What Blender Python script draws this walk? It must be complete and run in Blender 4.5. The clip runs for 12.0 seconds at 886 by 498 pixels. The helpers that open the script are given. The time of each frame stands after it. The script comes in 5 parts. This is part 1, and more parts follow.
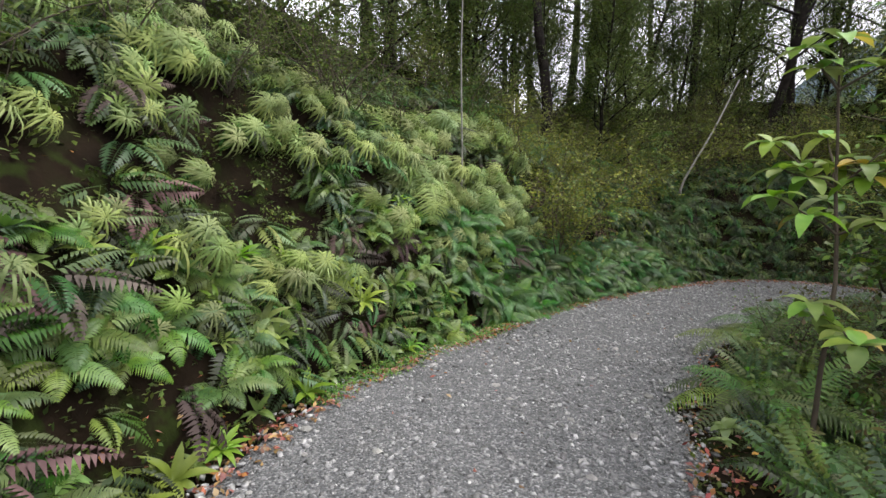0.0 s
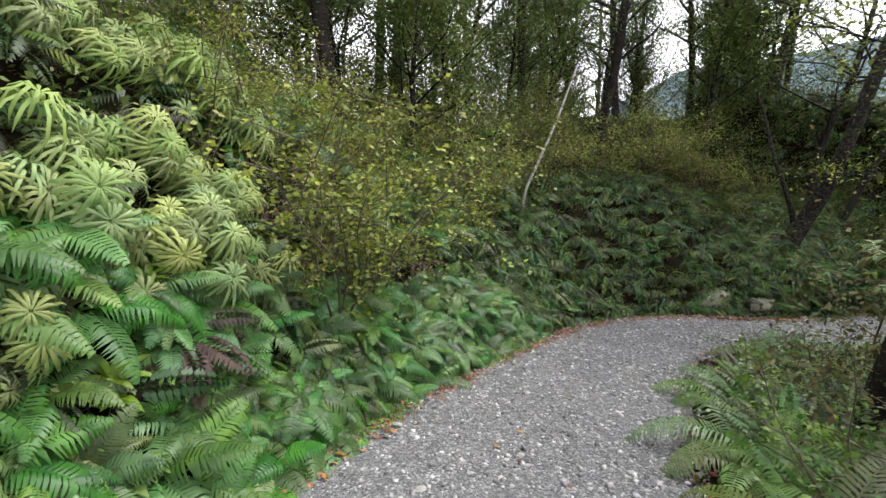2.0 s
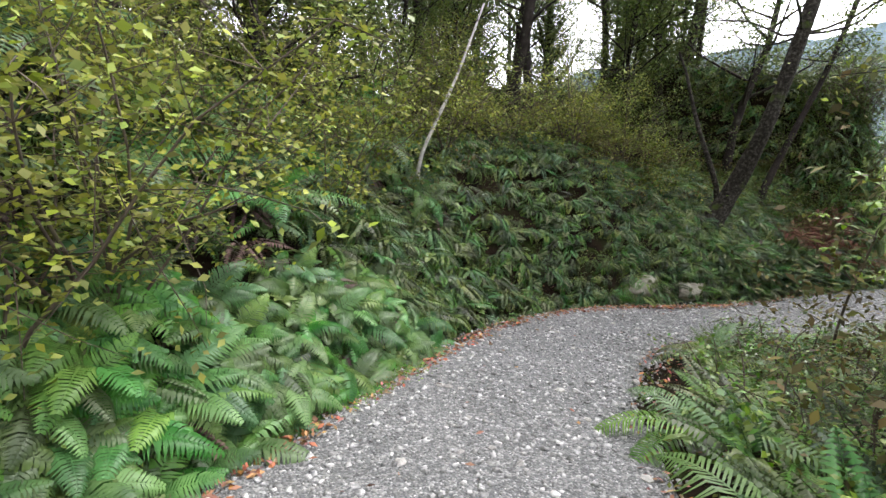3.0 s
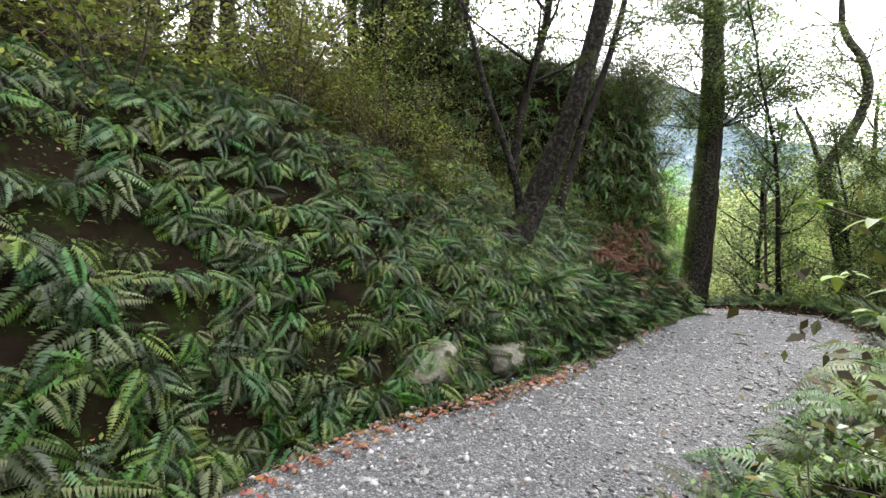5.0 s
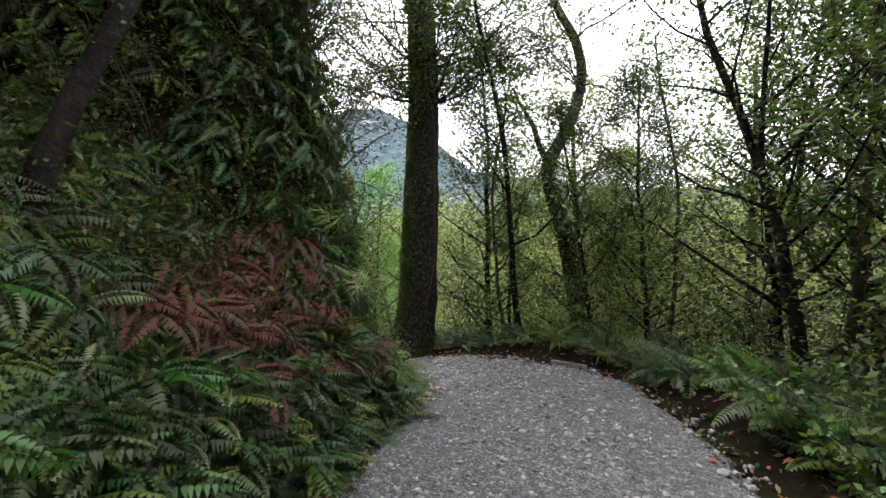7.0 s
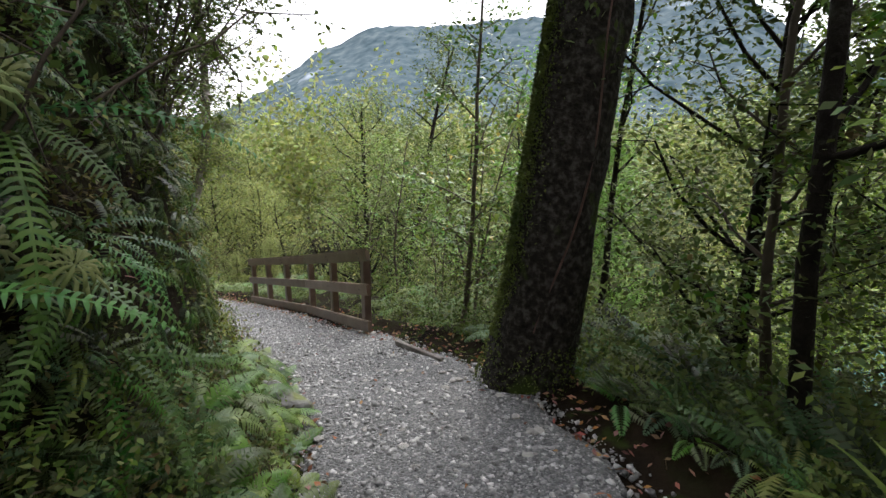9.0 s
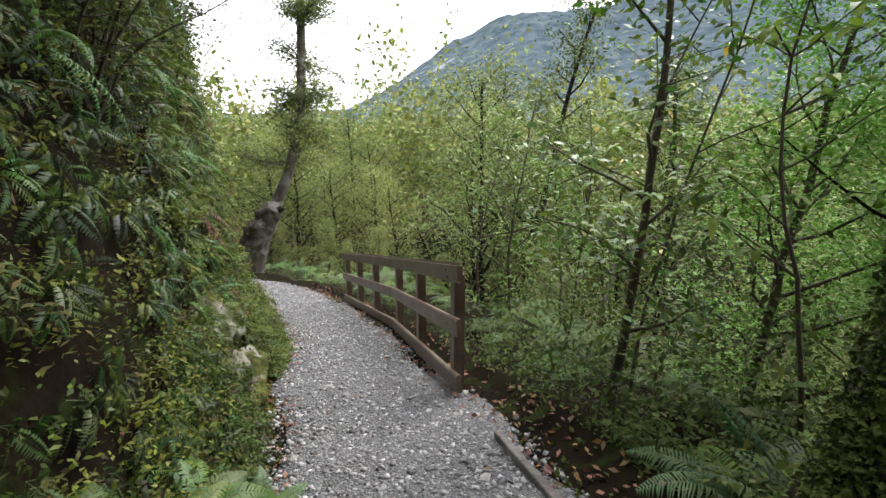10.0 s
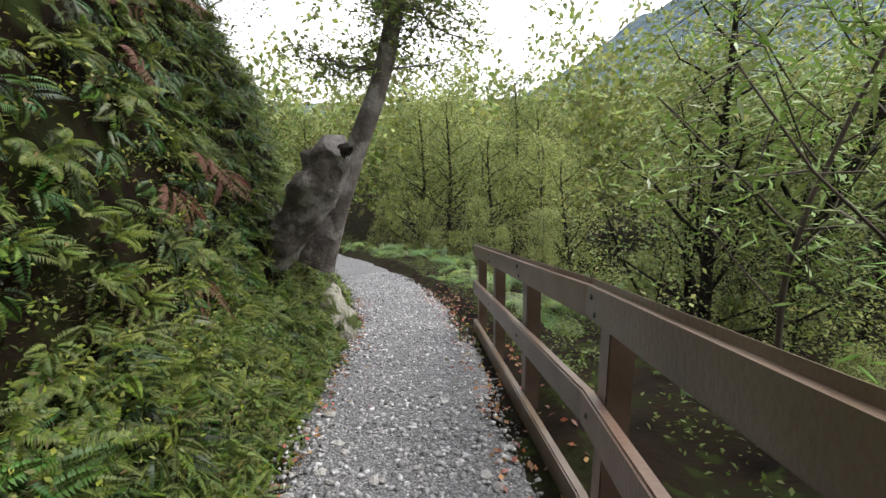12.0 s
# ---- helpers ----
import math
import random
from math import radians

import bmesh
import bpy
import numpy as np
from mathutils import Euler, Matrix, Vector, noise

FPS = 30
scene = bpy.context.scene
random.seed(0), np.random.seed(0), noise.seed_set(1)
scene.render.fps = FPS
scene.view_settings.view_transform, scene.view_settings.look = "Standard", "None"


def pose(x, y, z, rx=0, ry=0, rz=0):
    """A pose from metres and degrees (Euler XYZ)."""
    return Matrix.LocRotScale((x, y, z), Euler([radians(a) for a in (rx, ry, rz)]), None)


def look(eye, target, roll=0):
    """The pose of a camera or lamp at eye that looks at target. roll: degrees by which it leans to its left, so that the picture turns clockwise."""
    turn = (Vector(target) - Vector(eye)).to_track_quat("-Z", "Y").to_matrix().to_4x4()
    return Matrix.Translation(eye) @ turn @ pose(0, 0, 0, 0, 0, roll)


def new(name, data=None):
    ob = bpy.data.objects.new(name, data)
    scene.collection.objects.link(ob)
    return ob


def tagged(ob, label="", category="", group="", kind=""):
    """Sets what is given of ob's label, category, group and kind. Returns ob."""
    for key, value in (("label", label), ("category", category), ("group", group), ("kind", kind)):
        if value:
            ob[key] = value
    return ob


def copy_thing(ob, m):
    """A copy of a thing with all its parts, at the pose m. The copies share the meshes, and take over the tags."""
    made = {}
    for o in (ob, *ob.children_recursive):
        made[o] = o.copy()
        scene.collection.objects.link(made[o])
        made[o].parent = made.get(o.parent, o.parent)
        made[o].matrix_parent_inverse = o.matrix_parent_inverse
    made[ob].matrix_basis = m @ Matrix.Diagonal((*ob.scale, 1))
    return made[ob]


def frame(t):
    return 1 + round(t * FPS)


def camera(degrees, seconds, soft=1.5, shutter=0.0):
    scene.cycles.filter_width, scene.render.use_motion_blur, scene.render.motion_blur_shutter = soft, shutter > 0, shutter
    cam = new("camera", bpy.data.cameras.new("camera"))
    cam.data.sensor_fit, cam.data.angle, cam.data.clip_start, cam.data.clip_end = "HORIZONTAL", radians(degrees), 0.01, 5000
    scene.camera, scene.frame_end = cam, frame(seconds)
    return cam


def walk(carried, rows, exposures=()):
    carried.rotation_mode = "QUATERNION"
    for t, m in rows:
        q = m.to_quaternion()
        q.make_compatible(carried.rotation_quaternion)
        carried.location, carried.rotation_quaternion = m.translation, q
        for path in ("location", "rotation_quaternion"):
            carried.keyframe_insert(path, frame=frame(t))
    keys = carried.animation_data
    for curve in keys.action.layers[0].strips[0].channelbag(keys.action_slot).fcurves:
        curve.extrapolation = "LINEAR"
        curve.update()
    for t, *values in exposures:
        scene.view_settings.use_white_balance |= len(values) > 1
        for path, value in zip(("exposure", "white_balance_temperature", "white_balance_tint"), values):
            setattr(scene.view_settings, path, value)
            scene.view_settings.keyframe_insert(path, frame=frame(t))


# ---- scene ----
cam = camera(86.1, 12.0)
PATH = [
    (0, (0.01, -0.001, 1.382), (0.007, 1.954, 0.96), -0.7),
    (0.5, (0.178, 0.938, 1.189), (0.368, 2.903, 0.868), -0.3),
    (1, (0.483, 1.903, 1.053), (0.873, 3.842, 0.762), 0.2),
    (1.5, (0.812, 2.613, 0.893), (1.376, 4.509, 0.599), 0.3),
    (2, (1.288, 3.599, 0.738), (1.985, 5.452, 0.459), 0.1),
    (2.5, (1.774, 4.277, 0.495), (2.645, 6.054, 0.208), 0.2),
    (4.5, (4.476, 6.867, 0.18), (5.928, 8.222, -0.061), 0.2),
    (5, (5.274, 7.293, -0.025), (6.963, 8.353, -0.183), -0.1),
    (5.5, (6.297, 7.665, -0.054), (8.177, 8.334, -0.182), 0.1),
    (6, (7.351, 7.799, -0.139), (9.33, 8.067, -0.245), 0.2),
    (6.5, (8.374, 7.751, -0.251), (10.371, 7.73, -0.353), 0.0),
    (6.7, (8.839, 7.658, -0.252), (10.837, 7.656, -0.332), -0.8),
    (8.3, (12.04, 6.565, -0.167), (13.914, 7.188, -0.481), 0.1),
    (8.5, (12.441, 6.619, -0.213), (14.259, 7.381, -0.547), 0.1),
    (9, (13.475, 6.820, -0.381), (15.058, 7.953, -0.839), 0.1),
    (9.5, (14.265, 7.330, -0.500), (15.643, 8.698, -0.979), -0.4),
    (10, (15.077, 8.163, -0.673), (16.315, 9.653, -1.170), -0.2),
    (10.5, (15.688, 8.779, -0.929), (16.769, 10.387, -1.424), -0.6),
    (11, (16.333, 9.862, -1.213), (17.233, 11.576, -1.716), -0.5),
    (11.5, (16.934, 10.860, -1.544), (17.682, 12.638, -2.073), -1.1),
    (12, (17.398, 11.925, -1.763), (18.042, 13.742, -2.295), -1.7),
]
walk(cam, [(t, look(eye, target, roll)) for t, eye, target, roll in PATH], [(0, 0.8), (0.5, 0.86), (2.5, 1.65), (4.5, 2.15), (5.5, 1.95), (6.7, 1.36), (8.3, 0.76), (9.0, 0.84), (10.0, 0.85), (12.0, 0.78)])

# ---------- light ----------
world = bpy.data.worlds.new("overcast_sky")
scene.world = world
world.use_nodes = True
wn, wl = world.node_tree.nodes, world.node_tree.links
wn.clear()
sky = wn.new("ShaderNodeTexSky")
sky.sky_type, sky.sun_disc = "NISHITA", False
sky.sun_elevation, sky.sun_rotation = radians(52), radians(75)
sky.dust_density, sky.air_density, sky.ozone_density = 4.0, 1.0, 1.0
grey = wn.new("ShaderNodeHueSaturation")
grey.inputs["Saturation"].default_value = 0.12
back = wn.new("ShaderNodeBackground")
back.inputs["Strength"].default_value = 0.22
wout = wn.new("ShaderNodeOutputWorld")
wl.new(sky.outputs[0], grey.inputs["Color"])
cloud = wn.new("ShaderNodeMix")
cloud.data_type = "RGBA"
cloud.inputs["Factor"].default_value = 0.8
cloud.inputs["B"].default_value = (6.75, 6.7, 7.3, 1)
wl.new(grey.outputs[0], cloud.inputs["A"])
wl.new(cloud.outputs["Result"], back.inputs["Color"])
wl.new(back.outputs[0], wout.inputs["Surface"])
sun_data = bpy.data.lights.new("sun", "SUN")
sun_data.energy, sun_data.angle, sun_data.color = 1.5, radians(25), (1.0, 0.97, 0.92)
sun = new("sun", sun_data)
sun_dir = Vector((math.cos(radians(52)) * math.sin(radians(75)), math.cos(radians(52)) * math.cos(radians(75)), math.sin(radians(52))))
sun.matrix_world = look(sun_dir * 60, (0, 0, 0))


# ---------- materials ----------
def material(name, colors, rough=0.7, scale=6.0, bump=0.2, bump_scale=40.0, spread=0.0, trans=0.0, spec=0.5, coords="Object", metal=0.0, islands=False, blotch=None):
    """A procedural surface: two or three colours mixed by coarse and fine noise, fine relief, and per-piece variation."""
    mat = bpy.data.materials.new(name)
    mat.use_nodes = True
    nt, nodes, links = mat.node_tree, mat.node_tree.nodes, mat.node_tree.links
    bsdf = nodes["Principled BSDF"]
    tc = nodes.new("ShaderNodeTexCoord")
    src = tc.outputs["Object"]
    if coords == "World":
        src = nodes.new("ShaderNodeNewGeometry").outputs["Position"]
    n1 = nodes.new("ShaderNodeTexNoise")
    n1.inputs["Scale"].default_value, n1.inputs["Detail"].default_value = scale, 6
    links.new(src, n1.inputs["Vector"])
    ramp = nodes.new("ShaderNodeValToRGB")
    ramp.color_ramp.elements[0].position, ramp.color_ramp.elements[1].position = 0.3, 0.7
    ramp.color_ramp.elements[0].color, ramp.color_ramp.elements[1].color = (*colors[0], 1), (*colors[-1], 1)
    for i, c in enumerate(colors[1:-1]):
        ramp.color_ramp.elements.new(0.3 + 0.4 * (i + 1) / (len(colors) - 1)).color = (*c, 1)
    links.new(n1.outputs["Fac"], ramp.inputs["Fac"])
    col = ramp.outputs["Color"]
    n2 = nodes.new("ShaderNodeTexNoise")
    n2.inputs["Scale"].default_value, n2.inputs["Detail"].default_value = bump_scale, 4
    links.new(src, n2.inputs["Vector"])
    if blotch:
        n3 = nodes.new("ShaderNodeTexNoise")
        n3.inputs["Scale"].default_value, n3.inputs["Detail"].default_value = blotch[1], 5
        links.new(src, n3.inputs["Vector"])
        r3 = nodes.new("ShaderNodeMapRange")
        r3.inputs["From Min"].default_value, r3.inputs["From Max"].default_value = blotch[2], blotch[2] + 0.08
        links.new(n3.outputs["Fac"], r3.inputs["Value"])
        mx = nodes.new("ShaderNodeMix")
        mx.data_type = "RGBA"
        mx.inputs["B"].default_value = (*blotch[0], 1)
        links.new(r3.outputs["Result"], mx.inputs["Factor"])
        links.new(col, mx.inputs["A"])
        col = mx.outputs["Result"]
    if spread:
        hsv = nodes.new("ShaderNodeHueSaturation")
        if islands:
            rnd = nodes.new("ShaderNodeNewGeometry").outputs["Random Per Island"]
        else:
            rnd = nodes.new("ShaderNodeObjectInfo").outputs["Random"]
        for port, lo, hi, mul in (("Hue", 0.5 - 0.05 * spread, 0.5 + 0.05 * spread, 7.31), ("Value", 1 - 0.55 * spread, 1 + 0.75 * spread, 1.0), ("Saturation", 1 - 0.3 * spread, 1 + 0.2 * spread, 3.77)):
            m1 = nodes.new("ShaderNodeMath")
            m1.operation = "MULTIPLY"
            m1.inputs[1].default_value = mul
            links.new(rnd, m1.inputs[0])
            fr = nodes.new("ShaderNodeMath")
            fr.operation = "FRACT"
            links.new(m1.outputs[0], fr.inputs[0])
            mr = nodes.new("ShaderNodeMapRange")
            mr.inputs["To Min"].default_value, mr.inputs["To Max"].default_value = lo, hi
            links.new((m1 if mul == 1.0 else fr).outputs[0], mr.inputs["Value"])
            links.new(mr.outputs["Result"], hsv.inputs[port])
        links.new(col, hsv.inputs["Color"])
        col = hsv.outputs["Color"]
    links.new(col, bsdf.inputs["Base Color"])
    bsdf.inputs["Roughness"].default_value = rough
    bsdf.inputs["Metallic"].default_value = metal
    bsdf.inputs["Specular IOR Level"].default_value = spec
    if bump:
        bp = nodes.new("ShaderNodeBump")
        bp.inputs["Strength"].default_value, bp.inputs["Distance"].default_value = bump, 0.02
        links.new(n2.outputs["Fac"], bp.inputs["Height"])
        links.new(bp.outputs["Normal"], bsdf.inputs["Normal"])
    if trans:
        tr = nodes.new("ShaderNodeBsdfTranslucent")
        links.new(col, tr.inputs["Color"])
        mix = nodes.new("ShaderNodeMixShader")
        mix.inputs["Fac"].default_value = trans
        links.new(bsdf.outputs[0], mix.inputs[1])
        links.new(tr.outputs[0], mix.inputs[2])
        links.new(mix.outputs[0], nodes["Material Output"].inputs["Surface"])
    return mat


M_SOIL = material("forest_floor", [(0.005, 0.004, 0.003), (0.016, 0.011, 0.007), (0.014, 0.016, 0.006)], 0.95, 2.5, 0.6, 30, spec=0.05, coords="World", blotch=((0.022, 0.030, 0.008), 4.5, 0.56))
M_GRAVEL = material("gravel_bed", [(0.09, 0.09, 0.09), (0.19, 0.185, 0.185), (0.30, 0.295, 0.295)], 0.75, 55, 0.9, 160, coords="World", blotch=((0.13, 0.105, 0.08), 1.7, 0.62))


def gravel_cells(mat):
    """Crushed-stone cells: a grey of its own for each cell, joints sunk."""
    nt = mat.node_tree
    nodes, links, bsdf = nt.nodes, nt.links, nt.nodes["Principled BSDF"]
    pos = nodes.new("ShaderNodeNewGeometry").outputs["Position"]
    bed = bsdf.inputs["Base Color"].links[0].from_socket
    heights = None
    for size, fac in ((58.0, 0.85), (120.0, 0.5)):
        vor = nodes.new("ShaderNodeTexVoronoi")
        vor.inputs["Scale"].default_value = size
        links.new(pos, vor.inputs["Vector"])
        bw = nodes.new("ShaderNodeSeparateColor")
        links.new(vor.outputs["Color"], bw.inputs[0])
        cr = nodes.new("ShaderNodeValToRGB")
        for e, (p, c) in zip(cr.color_ramp.elements, ((0.0, (0.035, 0.036, 0.038, 1)), (1.0, (0.48, 0.48, 0.47, 1)))):
            e.position, e.color = p, c
        cr.color_ramp.elements.new(0.55).color = (0.105, 0.108, 0.113, 1)
        cr.color_ramp.elements.new(0.88).color = (0.24, 0.235, 0.23, 1)
        links.new(bw.outputs[0], cr.inputs["Fac"])
        mx = nodes.new("ShaderNodeMix")
        mx.data_type = "RGBA"
        mx.inputs["Factor"].default_value = fac
        links.new(bed, mx.inputs["A"])
        links.new(cr.outputs["Color"], mx.inputs["B"])
        bed = mx.outputs["Result"]
        if heights is None:
            heights = vor.outputs["Distance"]
    links.new(bed, bsdf.inputs["Base Color"])
    bump = nodes.new("ShaderNodeBump")
    bump.invert = True
    bump.inputs["Strength"].default_value, bump.inputs["Distance"].default_value = 0.9, 0.015
    links.new(heights, bump.inputs["Height"])
    links.new(bump.outputs["Normal"], bsdf.inputs["Normal"])


gravel_cells(M_GRAVEL)
M_STONE = material("gravel_stone", [(0.055, 0.058, 0.062), (0.42, 0.41, 0.40)], 0.45, 30, 0.3, 120, spread=1.1, islands=True)
M_COBBLE = material("loose_stone", [(0.2, 0.195, 0.185), (0.38, 0.36, 0.33)], 0.6, 14, 0.4, 90, spread=0.5)
M_FERN = material("fern_green", [(0.054, 0.115, 0.022), (0.141, 0.215, 0.045)], 0.45, 9, 0, 60, spread=0.75, trans=0.2, spec=0.35)
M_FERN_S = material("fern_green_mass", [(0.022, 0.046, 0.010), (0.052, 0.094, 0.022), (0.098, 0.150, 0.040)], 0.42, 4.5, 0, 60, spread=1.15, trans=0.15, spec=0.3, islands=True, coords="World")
M_FERN_L = material("fern_light", [(0.169, 0.245, 0.076), (0.305, 0.365, 0.124)], 0.5, 9, 0, 60, spread=0.5, trans=0.25, spec=0.25)
M_FERN_D = material("fern_deep_green", [(0.030, 0.092, 0.018), (0.098, 0.200, 0.046)], 0.42, 9, 0, 60, spread=0.75, trans=0.22, spec=0.28)
M_FERN_R = material("fern_rust", [(0.070, 0.026, 0.014), (0.120, 0.056, 0.026)], 0.7, 9, 0, 60, spread=0.55, trans=0.12, spec=0.2, islands=True)
M_BEND = material("fern_yellow_green", [(0.060, 0.098, 0.014), (0.165, 0.212, 0.040)], 0.5, 9, 0, 60, spread=0.6, trans=0.28, spec=0.25, islands=True)
M_LEAF_B = material("leaf_brownish", [(0.060, 0.055, 0.020), (0.150, 0.130, 0.045)], 0.6, 1.5, 0, 60, spread=0.9, trans=0.25, spec=0.15, islands=True, coords="World")
M_BRIGHT = material("leaf_bright", [(0.130, 0.240, 0.028), (0.249, 0.360, 0.059)], 0.42, 9, 0, 60, spread=0.6, trans=0.3, spec=0.3)
M_GLOSS = material("leaf_glossy", [(0.062, 0.140, 0.019), (0.153, 0.245, 0.039)], 0.32, 5, 0, 60, spread=0.8, trans=0.28, spec=0.45, islands=True)
M_LEAF = material("leaf_canopy", [(0.051, 0.085, 0.017), (0.141, 0.180, 0.043)], 0.5, 1.2, 0, 60, spread=0.6, trans=0.25, spec=0.15, islands=True, coords="World")
M_LEAF_Y = material("leaf_olive", [(0.130, 0.158, 0.026), (0.270, 0.300, 0.062)], 0.5, 0.9, 0, 60, spread=0.6, trans=0.28, spec=0.15, islands=True, coords="World")
M_LEAF_V = material("leaf_valley", [(0.135, 0.180, 0.048), (0.310, 0.345, 0.105)], 0.55, 0.35, 0, 60, spread=0.8, trans=0.28, spec=0.15, islands=True, coords="World")
M_BARK = material("bark_dark", [(0.010, 0.008, 0.007), (0.034, 0.028, 0.024)], 0.85, 7, 0.9, 35, blotch=((0.045, 0.046, 0.036), 9, 0.62), spec=0.1)
M_BARK_M = material("bark_mossy", [(0.008, 0.007, 0.006), (0.024, 0.020, 0.016), (0.075, 0.070, 0.060)], 0.9, 24, 1.0, 45, blotch=((0.040, 0.058, 0.012), 3.4, 0.60), spec=0.15)
M_BARK_P = material("bark_pale", [(0.20, 0.19, 0.17), (0.38, 0.36, 0.33)], 0.8, 12, 0.5, 40, blotch=((0.08, 0.07, 0.06), 6, 0.58))
M_TWIG = material("twig_brown", [(0.050, 0.036, 0.026), (0.11, 0.085, 0.062)], 0.8, 10, 0.3, 60)
M_MOSS = material("moss", [(0.045, 0.075, 0.010), (0.130, 0.160, 0.022)], 0.95, 6, 1.0, 90, coords="World")
M_ROCK = material("bank_rock", [(0.16, 0.15, 0.115), (0.36, 0.345, 0.29)], 0.9, 6, 1.0, 26, blotch=((0.050, 0.062, 0.018), 5.0, 0.50), spec=0.15)
M_ROCK_G = material("grey_rock", [(0.10, 0.10, 0.095), (0.22, 0.215, 0.205)], 0.7, 5, 0.6, 30, blotch=((0.12, 0.14, 0.025), 3.2, 0.57))
M_ROCK_M = material("mossy_rock", [(0.020, 0.022, 0.010), (0.060, 0.068, 0.018), (0.12, 0.13, 0.03)], 0.95, 9, 1.0, 40, blotch=((0.30, 0.29, 0.24), 5.0, 0.60), spec=0.1)
M_LITTER = material("leaf_litter", [(0.15, 0.055, 0.026), (0.32, 0.15, 0.07)], 0.75, 8, 0, 60, spread=0.9, islands=True)
M_TIMBER = material("rail_timber", [(0.098, 0.063, 0.043), (0.145, 0.098, 0.068), (0.190, 0.138, 0.100)], 0.33, 3, 0.12, 50, spread=0.25)
M_PIPE = material("black_plastic", [(0.012, 0.012, 0.012), (0.02, 0.02, 0.02)], 0.4, 8, 0.1, 60)
M_VINE = material("vine_bark", [(0.055, 0.024, 0.017), (0.12, 0.062, 0.046)], 0.7, 14, 0.4, 50)
M_DEADWOOD = material("grey_deadwood", [(0.10, 0.085, 0.075), (0.27, 0.245, 0.225)], 0.85, 6, 0.8, 30)
M_STUMP = material("brown_deadwood", [(0.06, 0.048, 0.040), (0.20, 0.17, 0.15)], 0.9, 7, 1.0, 26, blotch=((0.30, 0.275, 0.25), 4, 0.54))
M_FERN_P = material("fern_withered", [(0.045, 0.028, 0.026), (0.120, 0.080, 0.070)], 0.7, 9, 0, 60, spread=0.8, trans=0.1, spec=0.2)
M_MOSS_G = material("moss_bright", [(0.075, 0.170, 0.022), (0.150, 0.270, 0.045)], 0.9, 5, 0.6, 90, spread=0.6, coords="World", islands=True)
M_YELLOW = material("leaf_yellow", [(0.45, 0.33, 0.03), (0.55, 0.42, 0.08)], 0.45, 9, 0, 60, spread=0.3, trans=0.3)
M_WATER = material("river_water", [(0.04, 0.14, 0.14), (0.08, 0.21, 0.20)], 0.15, 0.3, 0.3, 2.0)


# ---------- helpers for meshes ----------
def mesh_from(name, verts, faces, mat, smooth=False):
    me = bpy.data.meshes.new(name)
    me.from_pydata(np.asarray(verts, float).tolist(), [], [tuple(int(i) for i in f) for f in faces])
    me.materials.append(mat)
    if smooth:
        me.polygons.foreach_set("use_smooth", [True] * len(me.polygons))
    me.update()
    return me


def part(name, data, parent, label="", m=None):
    ob = new(name, data)
    ob.parent = parent
    if m is not None:
        ob.matrix_local = m
    if label:
        ob["label"] = label
    return ob


def base(name, m):
    ob = new(name)
    ob.empty_display_size = 0.1
    ob.matrix_world = m
    return ob


class Pile:
    """Collects many small meshes as arrays, to be joined into one."""

    def __init__(self):
        self.v, self.q, self.n = [], [], 0

    def add(self, verts, quads):
        self.v.append(verts)
        self.q.append(np.asarray(quads) + self.n)
        self.n += len(verts)

    def mesh(self, name, mat, smooth=False):
        v, q = np.concatenate(self.v), np.concatenate(self.q)
        me = bpy.data.meshes.new(name)
        me.vertices.add(len(v))
        me.vertices.foreach_set("co", v.astype(np.float32).ravel())
        me.loops.add(q.size)
        me.loops.foreach_set("vertex_index", q.astype(np.int32).ravel())
        me.polygons.add(len(q))
        me.polygons.foreach_set("loop_start", np.arange(0, q.size, q.shape[1], dtype=np.int32))
        me.polygons.foreach_set("loop_total", np.full(len(q), q.shape[1], dtype=np.int32))
        if smooth:
            me.polygons.foreach_set("use_smooth", np.ones(len(q), dtype=bool))
        me.materials.append(mat)
        me.update(calc_edges=True)
        return me


def box_bm(size, bevel=0.004, segments=1):
    bm = bmesh.new()
    bmesh.ops.create_cube(bm, size=1.0, matrix=Matrix.Diagonal((*size, 1)))
    if bevel:
        bmesh.ops.bevel(bm, geom=bm.edges[:], offset=bevel, segments=segments, affect="EDGES")
    return bm


def bm_mesh(name, bm, mat, smooth=False):
    me = bpy.data.meshes.new(name)
    bm.to_mesh(me)
    bm.free()
    me.materials.append(mat)
    if smooth:
        me.polygons.foreach_set("use_smooth", [True] * len(me.polygons))
    return me


rng = np.random.default_rng(7)

